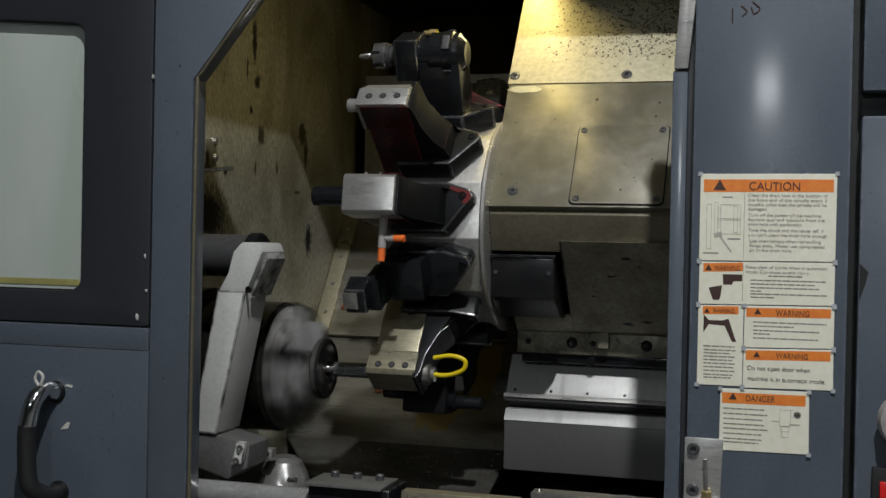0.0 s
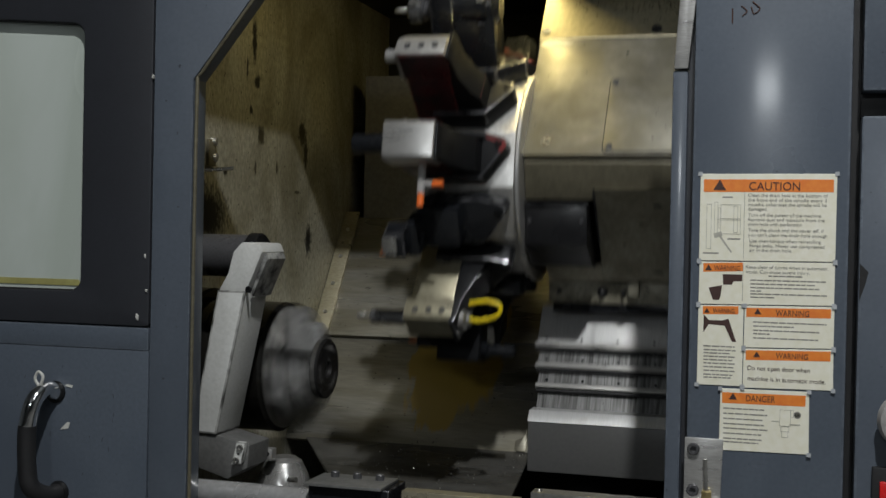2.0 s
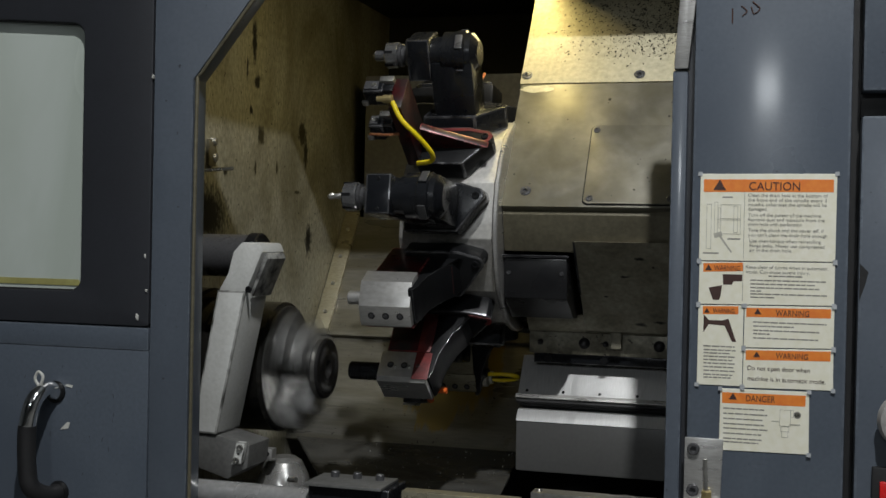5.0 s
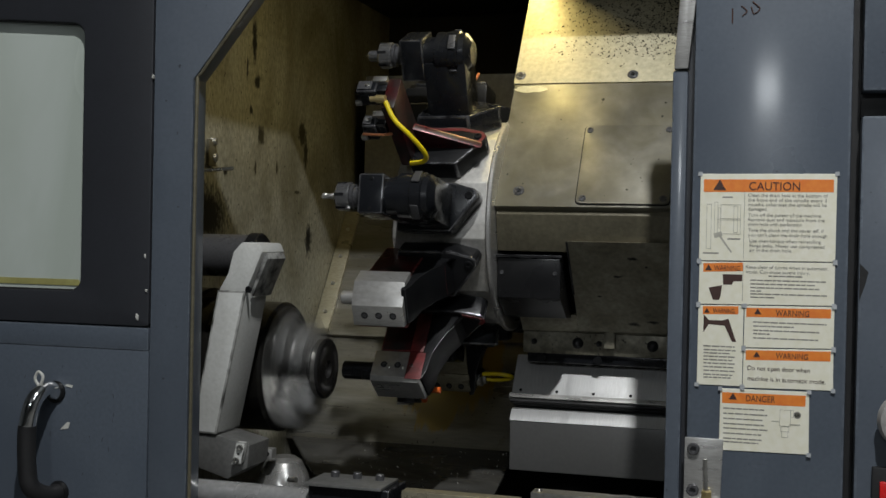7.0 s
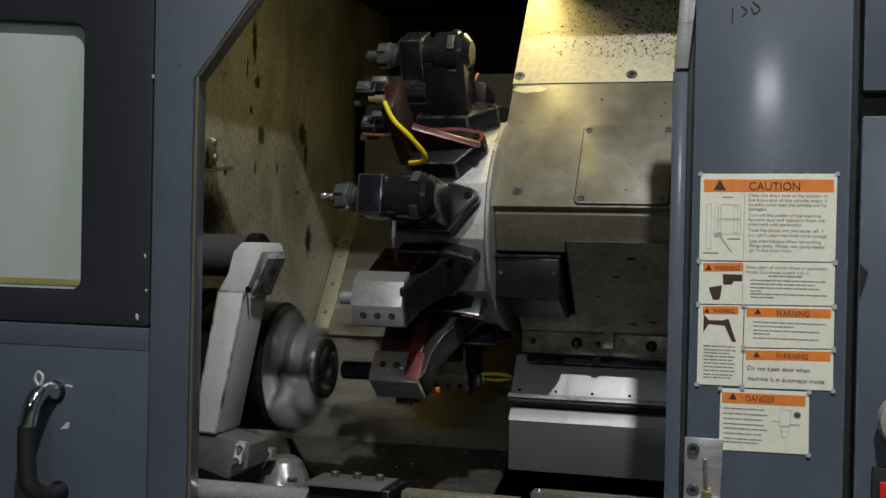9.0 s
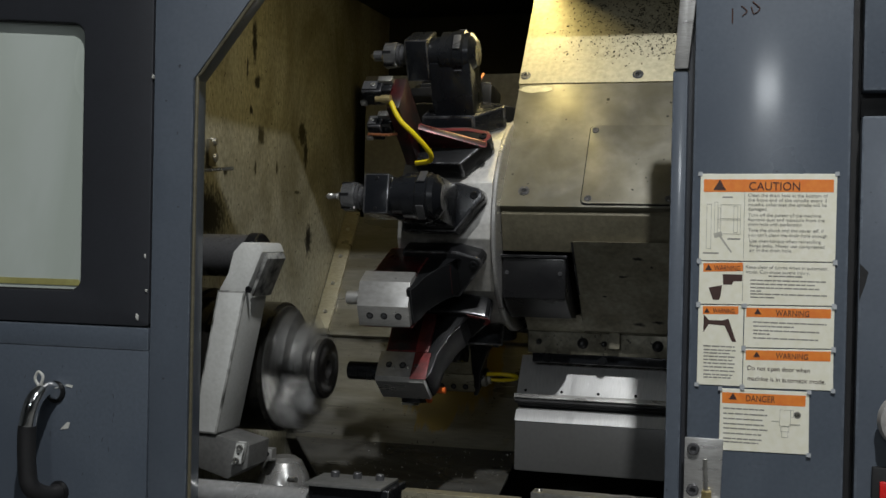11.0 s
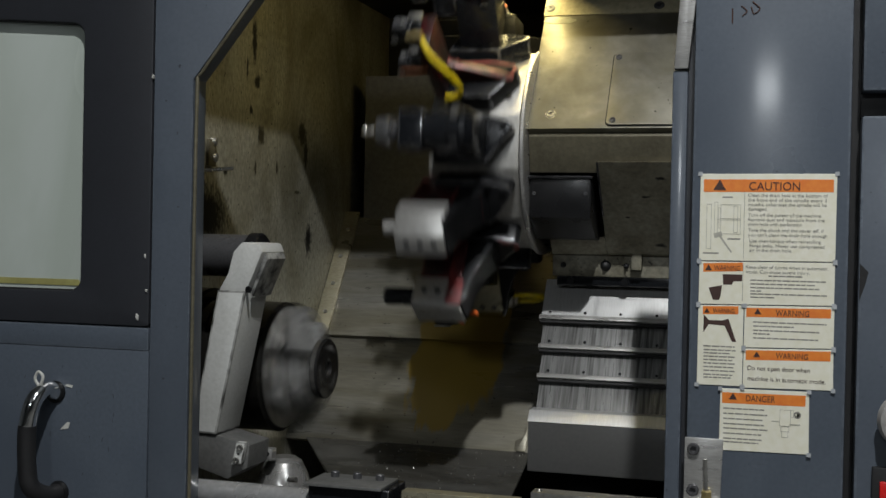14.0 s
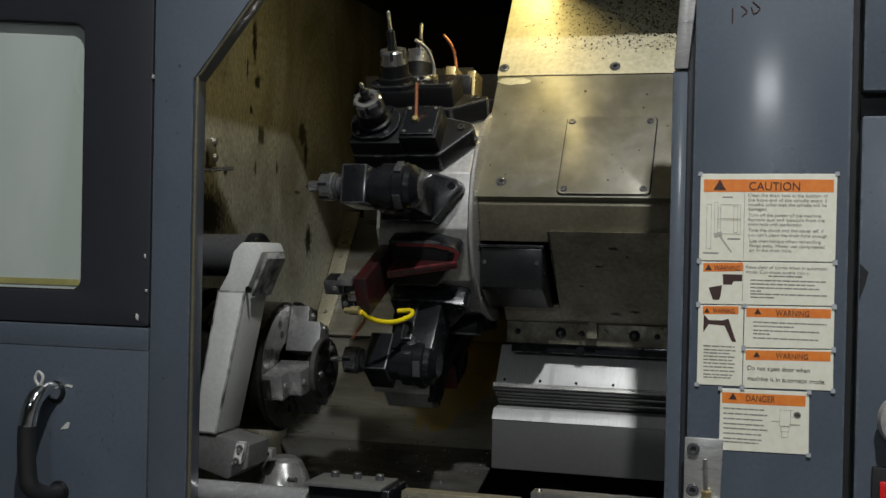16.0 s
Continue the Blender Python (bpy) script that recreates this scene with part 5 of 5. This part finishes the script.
def radial_holder(deg, reach, bit, copper, upright=False):
    """A driven holder whose spindle stands out from the turret."""
    m = at(deg)
    up = m @ Matrix.Rotation(radians(90), 4, "X")
    h = part("radial_tool_holder", merge(foot_mesh(m, 0.134, 0.364, 0.05, 0.045), local_box(m, 0.134, 0.236, FACE + 0.044, FACE + 0.078, -0.047, 0.047, 0.005), local_box(m, 0.232, 0.308, FACE + 0.04, FACE + 0.085, -0.040, 0.044, 0.006)), M_HOLDER2, turret, "black radial driven holder with a drill standing outward")
    cover = part("gear_cover", local_box(m, 0.237, 0.303, FACE + 0.085, FACE + 0.090, -0.034, 0.038, 0.002), M_HOLDER, h, "scuffed dark cover plate")
    for x in (0.244, 0.296):
        for t in (-0.027, 0.031):
            part("cover_screw", screw_head(m @ Matrix.Translation((x, -(FACE + 0.090), t)) @ Matrix.Rotation(radians(90), 4, "X"), 0.0035, 0.0015), M_STEEL, cover)
    axis = up @ Matrix.Translation((0.180, 0, 0))
    disc = [(0.049 * math.cos(2 * math.pi * k / 36), max(-0.041, min(0.041, 0.049 * math.sin(2 * math.pi * k / 36)))) for k in range(36)]
    fl = part("round_flange", prism(disc, "z", FACE + 0.078, FACE + 0.088, 0.0015, axis), M_HOLDER, h, "clipped round flange")
    for k in range(4):
        a = radians(45 + 90 * k)
        part("flange_screw", screw_head(axis @ Matrix.Translation((0.041 * math.cos(a), 0.041 * math.sin(a), FACE + 0.088)), 0.005, 0.002), M_EDGE, fl)
    part("neck", lathe([(FACE + 0.088, 0.034), (FACE + 0.098, 0.034), (FACE + 0.100, 0.029), (FACE + 0.122, 0.029)], 32, axis, "z"), M_HOLDER2, h)
    nut = part("collet_nut", lathe([(FACE + 0.122, 0.022), (FACE + 0.124, 0.0275), (FACE + 0.148, 0.0275), (FACE + 0.152, 0.024), (FACE + 0.152, 0.015), (FACE + 0.146, 0.012), (FACE + 0.146, 0)], 36, axis, "z"), M_NUT, h, "polished dark collet nut")
    part("nut_face", lathe([(FACE + 0.1521, 0.0155), (FACE + 0.1528, 0.0155), (FACE + 0.1528, 0.0235), (FACE + 0.1521, 0.0235)], 36, axis, "z"), M_STEEL, nut, "bright ground nut face")
    for k in range(6):
        a = radians(60 * k + 12)
        part("nut_slot", box(-0.003, 0.003, 0.0225, 0.0282, FACE + 0.136, FACE + 0.1525, 0, axis @ Matrix.Rotation(a, 4, "Z")), M_RUBBER_SHADE, nut)
    part("shank", lathe([(FACE + 0.145, 0.010), (FACE + 0.148 + reach, 0.009), (FACE + 0.152 + reach, 0.005)], 18, axis, "z"), M_HOLDER, h)
    d = drill_bit(-(FACE + 0.15 + reach + bit), -(FACE + 0.14 + reach), 0.004)
    d.transform(axis @ Matrix.Rotation(radians(90), 4, "Y"))
    part("drill", d, M_STEEL, h, "thin drill")
    way = [(0.262, 0.0, FACE + 0.088), (0.262, 0.030, FACE + 0.110), (0.262, 0.058, FACE + 0.132)] if upright else [(0.262, 0.0, FACE + 0.088), (0.262, 0.0, FACE + 0.12), (0.256, -0.012, FACE + 0.155), (0.240, -0.03, FACE + 0.178)]
    part("coolant_pipe", tube([up @ Vector(p) for p in way], 0.0032, 20), M_COPPER if copper else M_GREYPLASTIC, h, "bent coolant pipe")
    part("pipe_nut", lathe([(FACE + 0.090, 0.0065), (FACE + 0.098, 0.0065), (FACE + 0.099, 0.005)], 6, up @ Matrix.Translation((0.262, 0, 0)), "z"), M_BRASS, h, "brass pipe nut")
    foot_screws(m, h, M_RUBBER_SHADE, 0.045)


radial_holder(150, 0.026, 0.018, True, True)
radial_holder(180, 0.042, 0.040, False)
radial_holder(210, 0.026, 0.040, True)
m = at(210)
# the brass colour carries the yellow lamp light on these blocks
part("brass_block", merge(local_box(m, 0.248, 0.270, FACE + 0.004, FACE + 0.11, -0.03, 0.03, 0.003), local_box(m, 0.296, 0.314, FACE + 0.004, FACE + 0.10, -0.03, 0.03, 0.003)), M_BRASS, turret, "blocks beside the holder, yellow lamp light in their colour")
boring_block(240, M_HOLDER2, M_STEEL, "out", (0.140, 0.0125, M_STEEL), "black holder with a plain steel clamp block")

# ---------------------------------------------------------------- what moves
SLIDE_ROWS = (
    (0, 0, 0), (0.5, 0.0099, 0), (1, 0.0187, 0), (1.2, 0.0198, 0), (1.5, 0.0198, 0),
    (1.7, 0.0198, 0), (1.8, 0.0301, 0.013), (1.9, 0.049, 0.0646), (2, 0.0495, 0.1223), (2.1, 0.0495, 0.1777),
    (2.2, 0.0495, 0.188), (2.3, 0.0495, 0.188), (3.2, 0.0495, 0.188), (3.3, 0.0495, 0.188), (3.4, 0.042, 0.1823),
    (3.5, 0.0275, 0.1309), (3.6, 0.0275, 0.0749), (3.7, 0.0282, 0.0184), (3.8, 0.0286, 0), (3.9, 0.0286, 0),
    (4, 0.0286, 0), (6.5, 0.0149, 0), (7, 0.0121, 0), (7.5, 0.0088, 0), (8, 0.0055, 0),
    (8.5, 0.0066, 0), (9, 0.0099, 0), (11.5, 0.0258, 0), (12, 0.0286, 0), (13, 0.0286, 0),
    (13.1, 0.0286, 0), (13.2, 0.0358, 0.0117), (13.3, 0.0495, 0.0578), (13.4, 0.0495, 0.1146), (13.5, 0.0495, 0.1714),
    (13.6, 0.0495, 0.188), (13.7, 0.0495, 0.188), (15.4, 0.0495, 0.188), (15.5, 0.0476, 0.1873), (15.6, 0.0081, 0.1517),
    (15.7, -0.0237, 0.0923), (15.8, -0.026, 0.0397), (15.9, -0.0257, 0.0234), (16, -0.0255, 0.022),
)
TURNS = ((2.43, 0), (2.5, 5), (2.6, 29), (2.7, 51), (2.77, 60), (13.93, 60), (14.0, 64.5), (14.1, 88), (14.2, 109), (14.27, 120))


def turn_at(t):
    if t <= TURNS[0][0]:
        return TURNS[0][1]
    for (a, p), (b, q) in zip(TURNS, TURNS[1:]):
        if t <= b:
            return p + (q - p) * (t - a) / (b - a)
    return TURNS[-1][1]


def slide_at(t):
    if t <= SLIDE_ROWS[0][0]:
        return SLIDE_ROWS[0][1:]
    for (a, x, s), (b, u, v) in zip(SLIDE_ROWS, SLIDE_ROWS[1:]):
        if t <= b:
            k = (t - a) / (b - a)
            return x + (u - x) * k, s + (v - s) * k
    return SLIDE_ROWS[-1][1:]


def chuck_turns():
    """Degrees at every thirtieth of a second: a steady spin, a quick stop, and later a sixth of a turn."""
    steps = []
    for f in range(481):
        if f < 433:
            steps.append(82)
        elif f < 438:
            steps.append((70, 55, 38, 20, 7)[f - 433])
        elif 462 <= f < 466:
            steps.append((-10, -20, -20, -10)[f - 462])
        else:
            steps.append(0)
    angle = -sum(steps[:438])
    rows = []
    for f in range(481):
        rows.append((f / 30, angle))
        angle += steps[f]
    return rows


def motions():
    times = sorted({r[0] for r in SLIDE_ROWS} | {r[0] for r in TURNS})
    travel = [(t, *slide_at(t)) for t in times]
    walk(slide, [(t, Matrix.Translation((x, UP.y * s, UP.z * s))) for t, x, s in travel])
    walk(turret, [(t, pose(x, CY + UP.y * s, CZ + UP.z * s, turn_at(t))) for t, x, s in travel])
    for ob, share in ((lip, 0.0), (cover_top, 1.0), (cover_mid, 0.667), (cover_low, 0.333), (carriage, 0.0)):
        walk(ob, [(t, Matrix.Translation((x, UP.y * s * share, UP.z * s * share))) for t, x, s in travel])
    turns = chuck_turns()
    for ob in (chuck, work):
        walk(ob, [(t, pose(0, SPIN_Y, SPIN_Z, a)) for t, a in turns])


motions()
